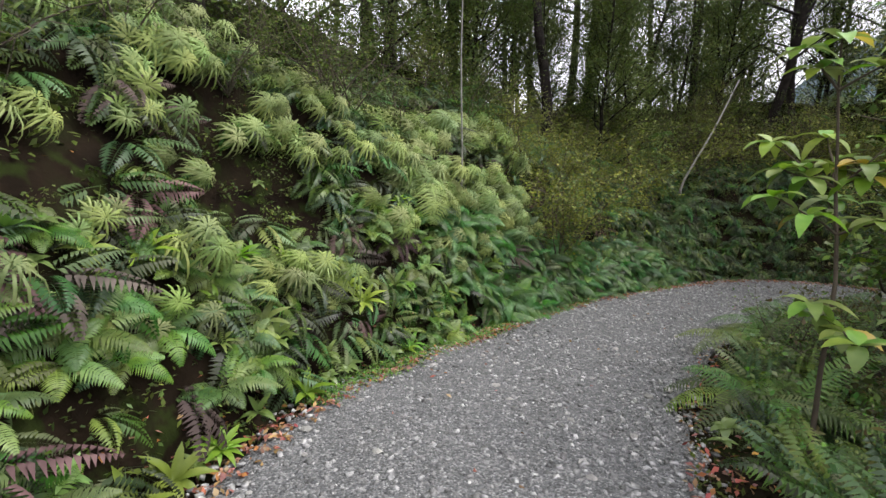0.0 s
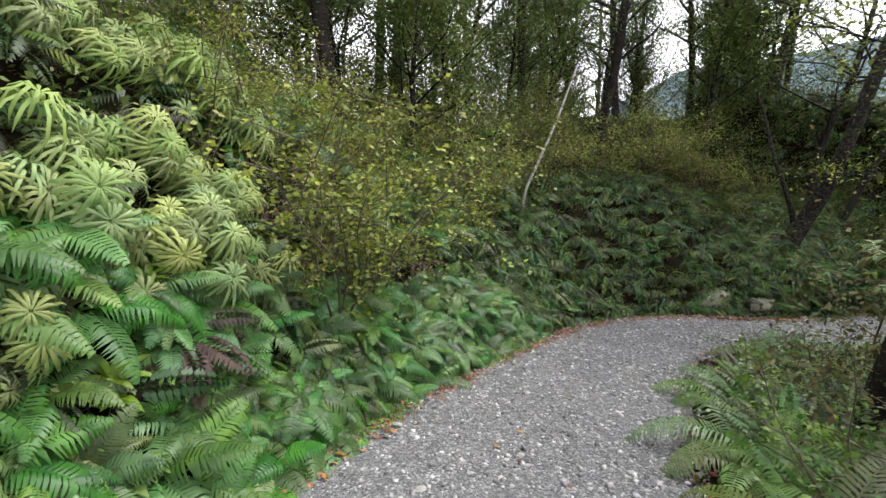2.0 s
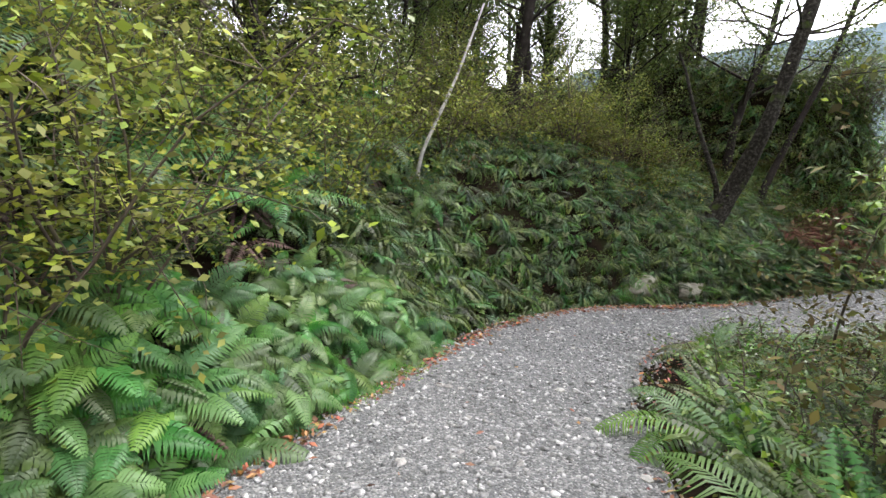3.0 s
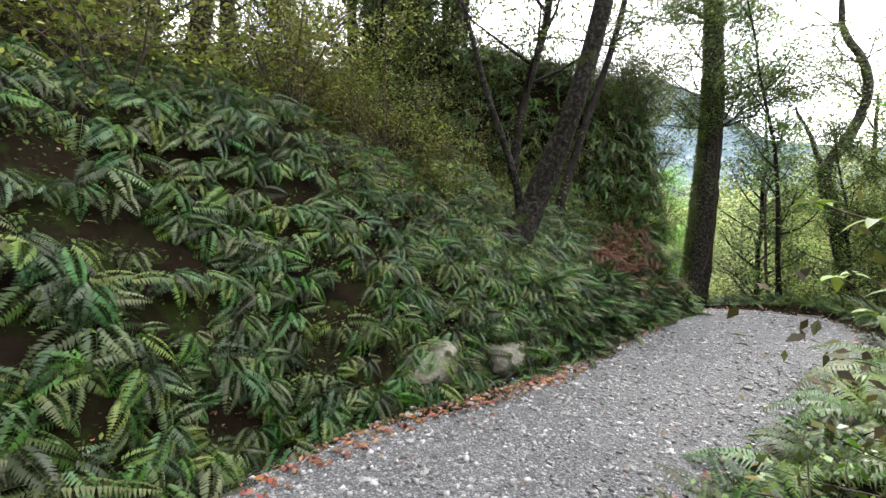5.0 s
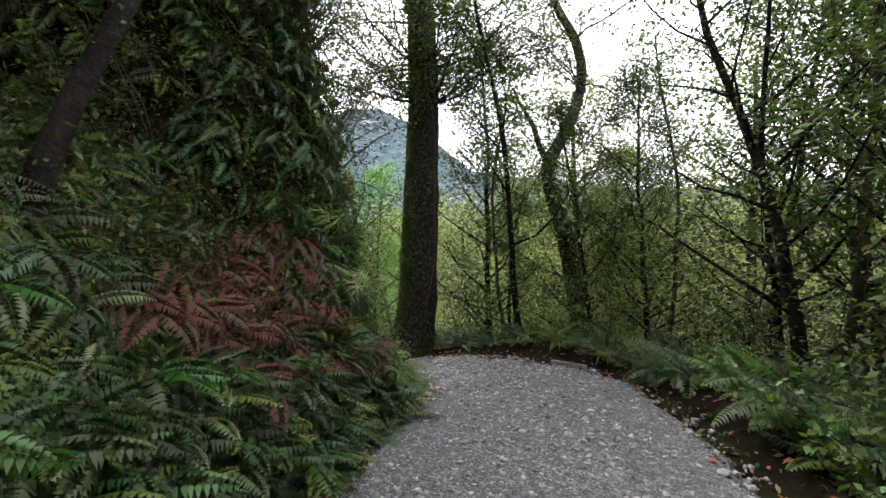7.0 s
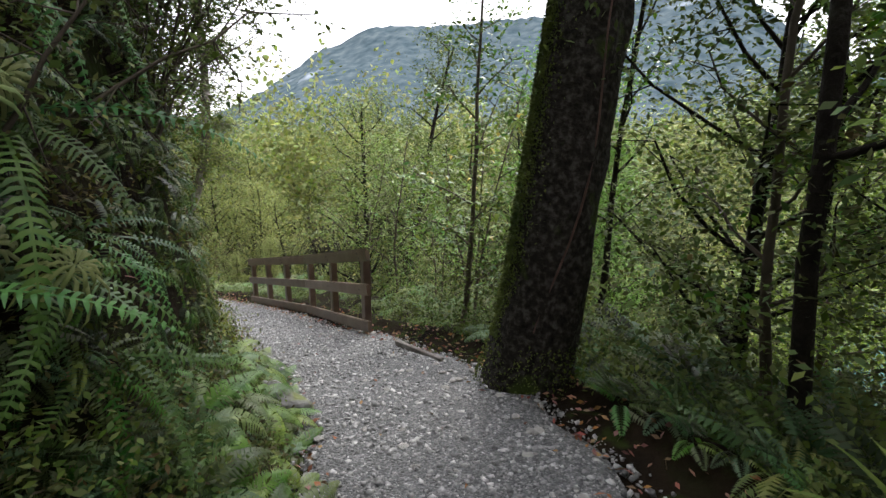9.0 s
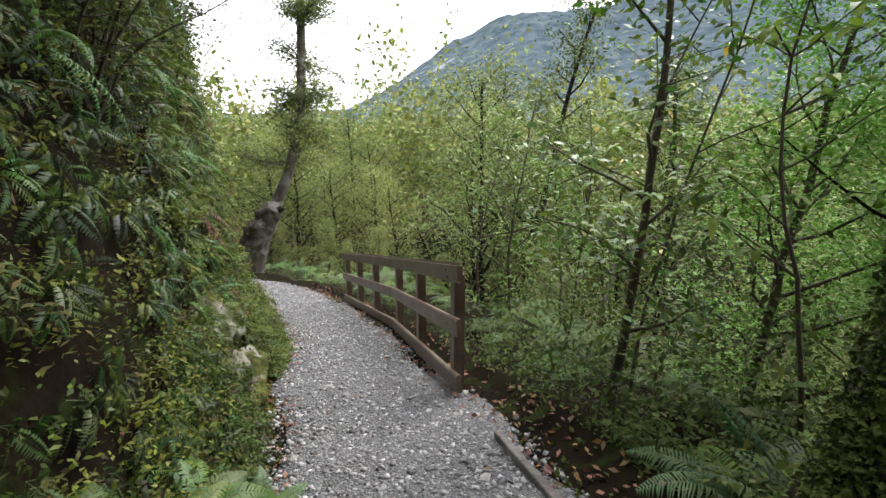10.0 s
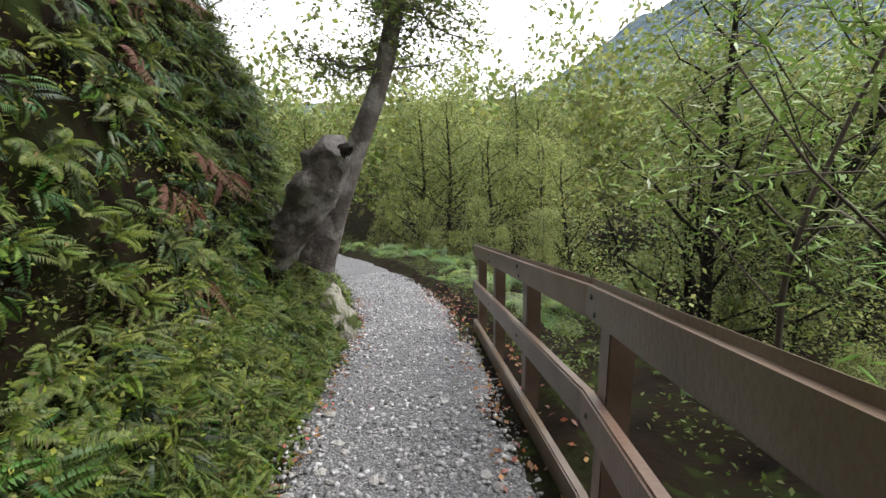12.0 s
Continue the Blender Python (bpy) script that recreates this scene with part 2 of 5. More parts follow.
# ---------- the line of the track: x, y, ground height, half width ----------
TRACK = [
    (-0.4, -6.0, 1.0, 1.15), (-0.25, -2.5, 0.55, 1.15), (-0.1, 0.2, 0.1, 1.2), (0.14, 2.3, -0.25, 1.2), (1.3, 4.4, -0.68, 1.12), (2.55, 5.85, -0.88, 1.05),
    (4.1, 7.2, -1.08, 0.92), (5.75, 8.25, -1.28, 0.86), (7.2, 8.5, -1.40, 0.82), (9.0, 7.9, -1.49, 0.86), (10.5, 7.5, -1.48, 1.02), (11.9, 7.1, -1.43, 1.0),
    (13.2, 6.95, -1.52, 0.85), (14.5, 7.3, -1.74, 0.72), (15.25, 8.1, -1.94, 0.74), (15.9, 9.1, -2.21, 0.72), (16.45, 10.3, -2.54, 0.70), (17.05, 11.9, -2.95, 0.66),
    (17.65, 13.4, -3.33, 0.62), (18.2, 15.2, -3.75, 0.62), (18.75, 17.4, -4.25, 0.62), (19.15, 20.3, -4.85, 0.62), (19.2, 23.6, -5.5, 0.65), (18.6, 28.0, -6.2, 0.7), (17.0, 34.0, -7.0, 0.7),
]


def catmull(points, step=0.1):
    p = np.array(points, float)
    p = np.vstack([2 * p[0] - p[1], p, 2 * p[-1] - p[-2]])
    out = []
    for i in range(1, len(p) - 2):
        n = max(2, int(np.linalg.norm(p[i + 1, :2] - p[i, :2]) / step))
        t = np.linspace(0, 1, n, endpoint=False)[:, None]
        a, b, c, d = p[i - 1], p[i], p[i + 1], p[i + 2]
        out.append(0.5 * (2 * b + (c - a) * t + (2 * a - 5 * b + 4 * c - d) * t**2 + (3 * b - a - 3 * c + d) * t**3))
    return np.vstack([*out, p[-2:-1]])


LINE = catmull(TRACK)
tang = np.gradient(LINE[:, :2], axis=0)
tang /= np.linalg.norm(tang, axis=1, keepdims=True)
LEFT = np.stack([-tang[:, 1], tang[:, 0]], 1)
DIST = np.r_[0, np.cumsum(np.linalg.norm(np.diff(LINE[:, :2], axis=0), axis=1))]


def along_at(x, y):
    return DIST[((LINE[:, :2] - (x, y)) ** 2).sum(1).argmin()]


S_CLIFF0, S_CLIFF1, S_END = along_at(12.9, 6.95), along_at(14.6, 7.4), along_at(17.65, 13.4)


def lumps(x, y, f, seed):
    """Smooth value noise from sines, about -1 to 1."""
    r = np.random.default_rng(seed)
    out = 0
    for _ in range(5):
        a, k, ph = r.uniform(0, 2 * math.pi), r.uniform(0.6, 1.6) * f, r.uniform(0, 6.28)
        out = out + np.sin((x * math.cos(a) + y * math.sin(a)) * k + ph)
    return out / 3


def track_coords(x, y):
    """For arrays of places: distance along, signed offset (left positive), blended height, half width."""
    return track_blend(x, y)[:4]


def track_blend(x, y):
    """As track_coords, with the distance along blended between near stretches of the track."""
    x, y = np.asarray(x, float).ravel(), np.asarray(y, float).ravel()
    s, u, z, h, b = (np.empty(len(x)) for _ in range(5))
    for i in range(0, len(x), 4000):
        d = np.stack([x[i : i + 4000], y[i : i + 4000]], 1)[:, None] - LINE[None, :, :2]
        d2 = (d**2).sum(2)
        k = d2.argmin(1)
        w = 1 / (d2 + 0.03) ** 3
        w /= w.sum(1, keepdims=True)
        near = d[np.arange(len(k)), k]
        side = np.sign((near * LEFT[k]).sum(1) + 1e-9)
        s[i : i + 4000], u[i : i + 4000] = DIST[k], side * np.sqrt(d2.min(1))
        z[i : i + 4000], h[i : i + 4000], b[i : i + 4000] = w @ LINE[:, 2], w @ LINE[:, 3], w @ DIST
    return s, u, z, h, b


def ramp01(v, a, b):
    t = np.clip((v - a) / (b - a), 0, 1)
    return t * t * (3 - 2 * t)


RIVER_Z = -9.0
S_LEDGE0, S_LEDGE1 = along_at(16.0, 9.4), along_at(16.6, 10.8)
S_LOW0, S_LOW1 = along_at(1.3, 4.4), along_at(4.1, 7.2)


def height(x, y, fine=True):
    x, y = np.asarray(x, float).ravel(), np.asarray(y, float).ravel()
    _, u, z, h, s = track_blend(x, y)
    cliff = ramp01(s, S_CLIFF0, S_CLIFF1) * (1 - 0.6 * ramp01(s, S_END - 0.5, S_END + 6))
    # uphill side
    e = np.maximum(u - h - 0.12, 0)
    e = np.maximum(e - 0.12 * cliff, 0) + 0.5 * np.minimum(e, 0.12 * cliff)
    low_bank = ramp01(s, S_LOW0, S_LOW1)
    k1, w1 = 1.75 - 0.3 * low_bank, 1.35
    shelf = 4.6 - 2.8 * low_bank
    wob = 1 + 0.22 * lumps(x, y, 0.9, 3) + 0.10 * lumps(x, y, 2.6, 4)
    ew = e * wob
    gentle = k1 * np.minimum(ew, w1) + 0.5 * np.clip(ew - w1, 0, shelf) + 0.08 * np.clip(ew - w1 - shelf, 0, 60)
    foot = 0.26 + 0.16 * ramp01(s, S_LEDGE0, S_LEDGE1)
    upright = 2.0 * np.minimum(ew, foot) + 7.0 * np.clip(ew - foot, 0, 0.46) + 0.5 * np.clip(ew - foot - 0.46, 0, shelf) + 0.08 * np.clip(ew - foot - 0.46 - shelf, 0, 60)
    up = gentle + (upright - gentle) * cliff
    up = up - 0.05 * np.exp(-((u - h - 0.1) / 0.12) ** 2)
    # downhill side
    r = np.maximum(-u - h - 0.25, 0)
    steep = 0.30 + 0.30 * ramp01(s, S_CLIFF0 - 3, S_CLIFF1)
    down = -(0.16 * np.minimum(r, 2.2) + (0.2 + steep) * np.clip(r - 2.2, 0, 40)) + 0.10 * np.exp(-((r - 0.15) / 0.15) ** 2) * (r > 0)
    out = z + np.where(u > 0, np.minimum(up, 45), down)
    off = np.abs(u) - h
    rough = np.clip(off, 0, 1.0)
    out = out + rough * (0.16 * lumps(x, y, 2.0, 5) + 0.07 * lumps(x, y, 5.5, 6))
    low = RIVER_Z - 1.2 + 3.4 * ramp01(r, 30, 38) + 2.0 * ramp01(r, 60, 200)
    out = np.where(u < 0, np.maximum(out, low), out)
    return out


# ---------- ground: one sheet out to the horizon ----------
def stretch(lo, hi, step, far, grow=1.22):
    core = list(np.arange(lo, hi, step))
    a, d, left, right = lo, step, [], []
    while a > -far:
        d *= grow
        a -= d
        left.append(a)
    a, d = hi, step
    while a < far:
        right.append(a)
        d *= grow
        a += d
    return np.array(left[::-1] + core + right)


gx, gy = stretch(-4.5, 21.5, 0.105, 3000), stretch(-2.5, 21.5, 0.105, 3000)
GX, GY = np.meshgrid(gx, gy, indexing="ij")
s_, u_, z_, h_ = track_coords(GX, GY)
GZ = height(GX, GY)
GZ = np.where(np.abs(u_) < h_ + 0.02, GZ - 0.03, GZ)
idx = np.arange(GX.size).reshape(GX.shape)
gp = Pile()
gp.add(np.stack([GX.ravel(), GY.ravel(), GZ], 1), np.stack([idx[:-1, :-1].ravel(), idx[1:, :-1].ravel(), idx[1:, 1:].ravel(), idx[:-1, 1:].ravel()], 1))
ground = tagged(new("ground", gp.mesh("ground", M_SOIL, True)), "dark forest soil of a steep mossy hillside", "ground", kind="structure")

# ---------- the gravel track ----------
pp = Pile()
cols = np.linspace(-1, 1, 19)
edge_l = 0.10 * lumps(DIST, DIST * 0, 3.1, 11) + 0.05 * lumps(DIST, DIST * 0, 9.0, 12)
edge_r = 0.10 * lumps(DIST, DIST * 0, 2.7, 13) + 0.05 * lumps(DIST, DIST * 0, 8.0, 14)
rowsP = []
for c in cols:
    off = c * LINE[:, 3] + np.where(c > 0, c * edge_l, -c * -edge_r)
    px, py = LINE[:, 0] + LEFT[:, 0] * off, LINE[:, 1] + LEFT[:, 1] * off
    crown = 0.018 * (1 - c * c) + 0.012 * lumps(px, py, 5, 15) - 0.03 * (abs(c) > 0.99)
    rowsP.append(np.stack([px, py, LINE[:, 2] + crown + 0.006], 1))
PV = np.stack(rowsP, 1)
pidx = np.arange(PV.shape[0] * PV.shape[1]).reshape(PV.shape[:2])
pp.add(PV.reshape(-1, 3), np.stack([pidx[:-1, 1:].ravel(), pidx[:-1, :-1].ravel(), pidx[1:, :-1].ravel(), pidx[1:, 1:].ravel()], 1))
path = tagged(new("path", pp.mesh("path", M_GRAVEL, True)), "walking track of loose grey crushed gravel", "path", kind="structure")

# ---------- river and far mountain ----------
c0 = np.array((13.0, -4.0))
rv, rf = [], []
for n, a in enumerate(np.linspace(-75, 22, 24)):
    d = np.array((math.cos(radians(a)), math.sin(radians(a))))
    for r in (15.0, 38.0 + 3 * math.sin(n * 0.9)):
        rv.append((*(c0 + d * r), RIVER_Z))
    if n:
        rf.append((2 * n - 2, 2 * n - 1, 2 * n + 1, 2 * n))
river = tagged(new("water", mesh_from("water", rv, rf, M_WATER)), "pale turquoise river glinting below the trees", "river", kind="structure")

# distance haze is painted in as blue-grey base colour, low cloud as pale blotches
M_HAZY_HILL = material("far_hill_painted_haze", [(0.042, 0.066, 0.078), (0.078, 0.106, 0.120), (0.120, 0.150, 0.158)], 1.0, 0.05, 0.0, 1, coords="World", spec=0.0, blotch=((0.36, 0.40, 0.44), 0.007, 0.64))
ELEV = [(-180, 3.0), (-140, 3.5), (-110, 4.5), (-92, 7.5), (-86, 12.3), (-81, 14.4), (-77.7, 14.5), (-68, 13.0), (-56, 12.2), (-49.7, 12.4), (-46, 11.4), (-42.8, 10.0), (-40.7, 9.5), (-37, 7.1), (-33, 4.5), (-29, 2.4), (-20, 1.8), (0, 2.5), (40, 3.0), (180, 3.0)]
hv, hp = [], Pile()
yaws = np.linspace(-180, 40, 441)
ranges = np.linspace(0, 1, 40)
top = np.interp(yaws, [e[0] for e in ELEV], [e[1] for e in ELEV])
for i, (yw, el) in enumerate(zip(yaws, top)):
    for q in ranges:
        d = 420 + 620 * q
        x, y = 15 - math.sin(radians(yw)) * d, 8 + math.cos(radians(yw)) * d
        rise = math.tan(radians(el)) * 1040 * (q ** 1.25)
        rise *= 1 + 0.10 * noise.fractal((x * 0.006, y * 0.006, 2.0), 0.9, 2.1, 5) * (0.4 + q) * (1 - 0.6 * q)
        rise += 3.5 * noise.fractal((x * 0.06, y * 0.06, 5.0), 0.7, 2.1, 3) * min(1, 3 * q)
        hv.append((x, y, -8 + rise))
hi = np.arange(len(hv)).reshape(len(yaws), len(ranges))
hp.add(np.array(hv), np.stack([hi[:-1, :-1].ravel(), hi[:-1, 1:].ravel(), hi[1:, 1:].ravel(), hi[1:, :-1].ravel()], 1))
backdrop = tagged(new("backdrop", hp.mesh("backdrop", M_HAZY_HILL, True)), "forested mountain with blue haze and low cloud painted into its colour", "mountain", kind="structure")


# ---------- plant shapes, as arrays of quads ----------
def turn_z(v, a):
    c, s = math.cos(a), math.sin(a)
    return np.stack([v[:, 0] * c - v[:, 1] * s, v[:, 0] * s + v[:, 1] * c, v[:, 2]], 1)


def frond(length=0.7, pairs=18, wide=0.16, rise=50, curl=75, narrow=0.34, forward=25, serrate=False, r=None):
    """One arching frond along +x: a thin stalk and pairs of tapering leaflets."""
    r = r or np.random.default_rng(1)
    n = pairs + 5
    ang = np.radians(rise - curl * np.linspace(0, 1, n) ** 1.1)
    step = length / n
    px, pz = np.r_[0, np.cumsum(np.cos(ang) * step)], np.r_[0, np.cumsum(np.sin(ang) * step)]
    V, Q = [], []

    def strip(a, b, c, wa, wb, wc, up):
        k = len(V)
        side = np.cross(b - a, up)
        side = side / (np.linalg.norm(side) + 1e-9)
        for p, w in ((a, wa), (b, wb), (c, wc)):
            V.append(p - side * w)
            V.append(p + side * w)
        Q.append((k, k + 1, k + 3, k + 2))
        Q.append((k + 2, k + 3, k + 5, k + 4))

    whole = serrate == "single"
    if whole:
        V.extend(np.array((px[m], 0, pz[m])) for m in range(n + 1))
        V.extend(np.array((px[m], 0.003, pz[m] - 0.003)) for m in range(n + 1))
        Q.extend((m, m + 1, n + 2 + m, n + 1 + m) for m in range(n))
    for i in range(0, 0 if whole else n - 2, 3):
        j, k2 = min(i + 2, n), min(i + 3, n)
        P = [np.array((px[m], 0, pz[m])) for m in (i, j, k2)]
        strip(*P, 0.006 * (1 - i / n) + 0.0015, 0.006 * (1 - j / n) + 0.0015, 0.006 * (1 - k2 / n) + 0.001, np.array((0, 0, 1.0)))
    for i in range(4, n):
        t = (i - 4) / (n - 4)
        w = wide * (math.sin(math.pi * min(1, 0.16 + 0.84 * t) ** 0.75) ** 0.8 * 0.9 + 0.1) * (1 - 0.25 * t)
        o = np.array((px[i], 0, pz[i]))
        a = ang[min(i, n - 1)]
        fwd = np.array((math.cos(a), 0, math.sin(a)))
        up = np.array((-math.sin(a), 0, math.cos(a)))
        for sd in (-1, 1):
            f = math.radians(forward + r.uniform(-6, 6))
            d = fwd * math.sin(f) + np.array((0, sd, 0)) * math.cos(f)
            droop = -0.25 * up + np.array((0, 0, -0.15))
            mid, tip = o + d * w * 0.5 + 0.10 * w * up, o + d * w + droop * w * 0.8
            half = step * narrow * 1.25
            if whole:
                k = len(V)
                sd_ = np.cross(tip - o, up)
                sd_ = sd_ / (np.linalg.norm(sd_) + 1e-9)
                V.extend([mid - sd_ * half, tip, mid + sd_ * half])
                Q.append((i, k, k + 1, k + 2))
            elif serrate:
                m1, m2 = o * 0.7 + mid * 0.3, mid * 0.45 + tip * 0.55
                strip(o, m1, mid, half * 0.5, half * 1.15, half * 0.7, up)
                strip(mid, m2, tip, half * 0.95, half * 0.55, 0.0008, up)
            else:
                strip(o, mid, tip, half * 0.7, half, 0.001, up)
    return np.array(V), np.array(Q)


def fern(n=8, length=0.7, spread=150, r=None, tilt=(25, 65), curl=(60, 110), **kw):
    """A crown of fronds that leans out along +x (downhill)."""
    r = r or np.random.default_rng(2)
    p = Pile()
    for i in range(n):
        L = length * r.uniform(0.7, 1.15)
        v, q = frond(L, rise=r.uniform(*tilt), curl=r.uniform(*curl), r=r, **kw)
        v = turn_z(v, math.radians((i / max(1, n - 1) - 0.5) * 2 * spread + r.uniform(-14, 14)))
        p.add(v, q)
    return np.concatenate(p.v), np.concatenate(p.q)


def fern_fronds(n=8, length=0.7, spread=150, r=None, tilt=(25, 65), curl=(60, 110), **kw):
    """The same crown as single fronds."""
    out = []
    for i in range(n):
        v, q = frond(length * r.uniform(0.7, 1.15), rise=r.uniform(*tilt), curl=r.uniform(*curl), r=r, **kw)
        out.append((turn_z(v, math.radians((i / max(1, n - 1) - 0.5) * 2 * spread + r.uniform(-14, 14))), q))
    return out


def joined(fronds):
    pl = Pile()
    for v, q in fronds:
        pl.add(v, q)
    return np.concatenate(pl.v), np.concatenate(pl.q)


def umbrella(arms=16, length=0.27, r=None):
    """A drooping umbrella-fern whorl: narrow comb-like strips round a hub."""
    r = r or np.random.default_rng(3)
    p = Pile()
    for tier in range(2):
        for i in range(arms):
            a, L = (i + 0.5 * tier) / arms * 2 * math.pi + r.uniform(-0.15, 0.15), length * r.uniform(0.75, 1.15) * (1 - 0.2 * tier)
            n = 4
            ang = np.radians(28 - 118 * np.linspace(0, 1, n) ** 0.6 - 12 * tier)
            x = np.r_[0.01, 0.01 + np.cumsum(np.cos(ang)) * L / n]
            z = np.r_[0, np.cumsum(np.sin(ang)) * L / n] + 0.05 * tier
            w = 0.0078 * np.array([0.35, 1.0, 1.0, 0.85, 0.1])
            v = np.concatenate([np.stack([x, -w, z - 0.3 * w], 1), np.stack([x, 0 * x, z + 0.2 * w], 1), np.stack([x, w, z - 0.3 * w], 1)])
            k = np.arange(n)
            q = np.concatenate([np.stack([k, k + 1, k + 6, k + 5], 1), np.stack([k + 5, k + 6, k + 11, k + 10], 1)])
            p.add(turn_z(v, a), q)
    return np.concatenate(p.v), np.concatenate(p.q)


def leaves(centres, size, r, flat=0.4, long=2.0, fold=0.25):
    """Folded pointed leaves at the given places: four-cornered, two quads each side of the midrib."""
    n = len(centres)
    a, b = r.uniform(0, 2 * math.pi, n), r.normal(0, flat, n) - 0.25
    d = np.stack([np.cos(a) * np.cos(b), np.sin(a) * np.cos(b), np.sin(b)], 1)
    up = r.normal(0, 0.45, (n, 3)) + (0, 0, 1)
    side = np.cross(d, up)
    side /= np.linalg.norm(side, axis=1, keepdims=True) + 1e-9
    nrm = np.cross(side, d)
    L = (size * r.uniform(0.6, 1.25, n))[:, None]
    W = L / long / 2
    o = centres
    v = np.stack([o, o + d * L * 0.45 + side * W + nrm * W * fold, o + d * L, o + d * L * 0.45 - side * W + nrm * W * fold], 1)
    k = np.arange(n)[:, None] * 4
    return v.reshape(-1, 3), np.concatenate([k, k + 1, k + 2, k + 3], 1)


def broad_leaf(length, wide, r, droop=0.5):
    """One smooth oval leaf along +x: six quads either side of a midrib."""
    n = 5
    t = np.linspace(0, 1, n + 1)
    w = wide / 2 * np.sin(math.pi * t ** 0.8) ** 0.75 + 0.0006
    z = length * (0.18 * t - droop * t * t)
    x = length * t * (1 - 0.15 * t)
    v = np.concatenate([np.stack([x, -w, z + 0.25 * w], 1), np.stack([x, 0 * x, z], 1), np.stack([x, w, z + 0.25 * w], 1)])
    k = np.arange(n)
    m = n + 1
    return v, np.concatenate([np.stack([k, k + 1, k + m + 1, k + m], 1), np.stack([k + m, k + m + 1, k + 2 * m + 1, k + 2 * m], 1)])


def tube(points, radii, sides=7, rough=0.0, r=None):
    """A tapered stem along points, as quads."""
    P, R = np.asarray(points, float), np.asarray(radii, float)
    T = np.gradient(P, axis=0)
    T /= np.linalg.norm(T, axis=1, keepdims=True) + 1e-9
    ref = np.array((0.3, 0.9, 0.1))
    A = np.cross(T, ref)
    A /= np.linalg.norm(A, axis=1, keepdims=True) + 1e-9
    B = np.cross(T, A)
    a = np.arange(sides) / sides * 2 * math.pi
    rad = R[:, None] * (1 + (rough * (r or rng).normal(0, 1, (len(P), sides)) if rough else 0))
    v = P[:, None] + rad[..., None] * (A[:, None] * np.cos(a)[None, :, None] + B[:, None] * np.sin(a)[None, :, None])
    i = np.arange(len(P) * sides).reshape(len(P), sides)
    j = np.roll(i, -1, 1)
    return v.reshape(-1, 3), np.stack([i[:-1].ravel(), j[:-1].ravel(), j[1:].ravel(), i[1:].ravel()], 1)


def wander(start, direction, length, n, r, bend=0.25, rise=0.0):
    p, d = [np.array(start, float)], np.array(direction, float)
    d /= np.linalg.norm(d)
    for _ in range(n):
        d = d + r.normal(0, bend, 3) + (0, 0, rise)
        d /= np.linalg.norm(d)
        p.append(p[-1] + d * length / n)
    return np.array(p)


def tree_shape(r, tall=7.0, girth=0.09, first=0.35, limbs=14, reach=1.6, leaf=0.07, count=5000, lean=(0, 0), bend=0.06, clump=0.28, limb_rise=0.10, long=2.0, sides=8):
    """Trunk with limbs and twigs (wood) and leaves in uneven clumps round the twig ends (crown)."""
    wood, crown = Pile(), Pile()
    n = 14
    trunk = wander((0, 0, -0.15), (lean[0], lean[1], 1), tall, n, r, bend, 0.04)
    rad = girth * (1 - 0.85 * np.linspace(0, 1, n + 1)) + 0.006
    rad[0] *= 1.5
    rad[1] *= 1.12
    wood.add(*tube(trunk, rad, sides, 0.05, r))
    tips = []
    for i in range(limbs):
        f = first + (1 - first) * (i + r.uniform(0, 0.8)) / limbs
        k = min(n - 1, int(f * n))
        o = trunk[k] + (trunk[k + 1] - trunk[k]) * (f * n - k if f < 1 else 0.9)
        a = i * 2.4 + r.uniform(-0.6, 0.6)
        L = reach * (1.15 - 0.75 * max(0, (f - first) / (1 - first))) * r.uniform(0.6, 1.2)
        limb = wander(o, (math.cos(a), math.sin(a), 0.55), L, 6, r, 0.16, limb_rise)
        lr = rad[k] * 0.42
        wood.add(*tube(limb[[0, 2, 4, 6]], np.linspace(lr, lr * 0.25, 4) + 0.002, 4))
        for j in range(3, 7):
            tips.append(limb[j])
            tw = wander(limb[j], r.normal(0, 1, 3) * (1, 1, 0.4) + (0, 0, 0.2), L * r.uniform(0.2, 0.45), 3, r, 0.3, 0.0)
            wood.add(*tube(tw[[0, 3]], (0.006, 0.002), 3))
            tips += [tw[1], tw[2], tw[3]]
    tips += [trunk[-1], trunk[-2]]
    tips = np.array(tips)
    c = tips[r.integers(0, len(tips), count)] + r.normal(0, 1, (count, 3)) * clump * (1, 1, 0.6)
    crown.add(*leaves(c, leaf, r, long=long))
    return wood, crown


def shrub_shape(r, tall=1.2, wide=0.6, leaf=0.03, count=1600, stems=7, long=1.7):
    wood, crown = Pile(), Pile()
    tips = []
    for i in range(stems):
        a = i / stems * 6.28 + r.uniform(-0.4, 0.4)
        st = wander((0, 0, -0.05), (0.55 * math.cos(a) * wide / tall * 1.6, 0.55 * math.sin(a) * wide / tall * 1.6, 1), tall * r.uniform(0.6, 1.05), 6, r, 0.16)
        wood.add(*tube(st, np.linspace(0.011, 0.003, 7), 4))
        tips += list(st[2:])
        for j in range(2, 7):
            for _ in range(2):
                tw = wander(st[j], r.normal(0, 1, 3) * (1, 1, 0.5), wide * r.uniform(0.3, 0.7), 3, r, 0.3, 0.05)
                wood.add(*tube(tw[[0, 2, 3]], (0.004, 0.0025, 0.0015), 3))
                tips += list(tw[1:])
    tips = np.array(tips)
    c = tips[r.integers(0, len(tips), count)] + r.normal(0, 1, (count, 3)) * 0.055
    crown.add(*leaves(c, leaf, r, long=long))
    return wood, crown


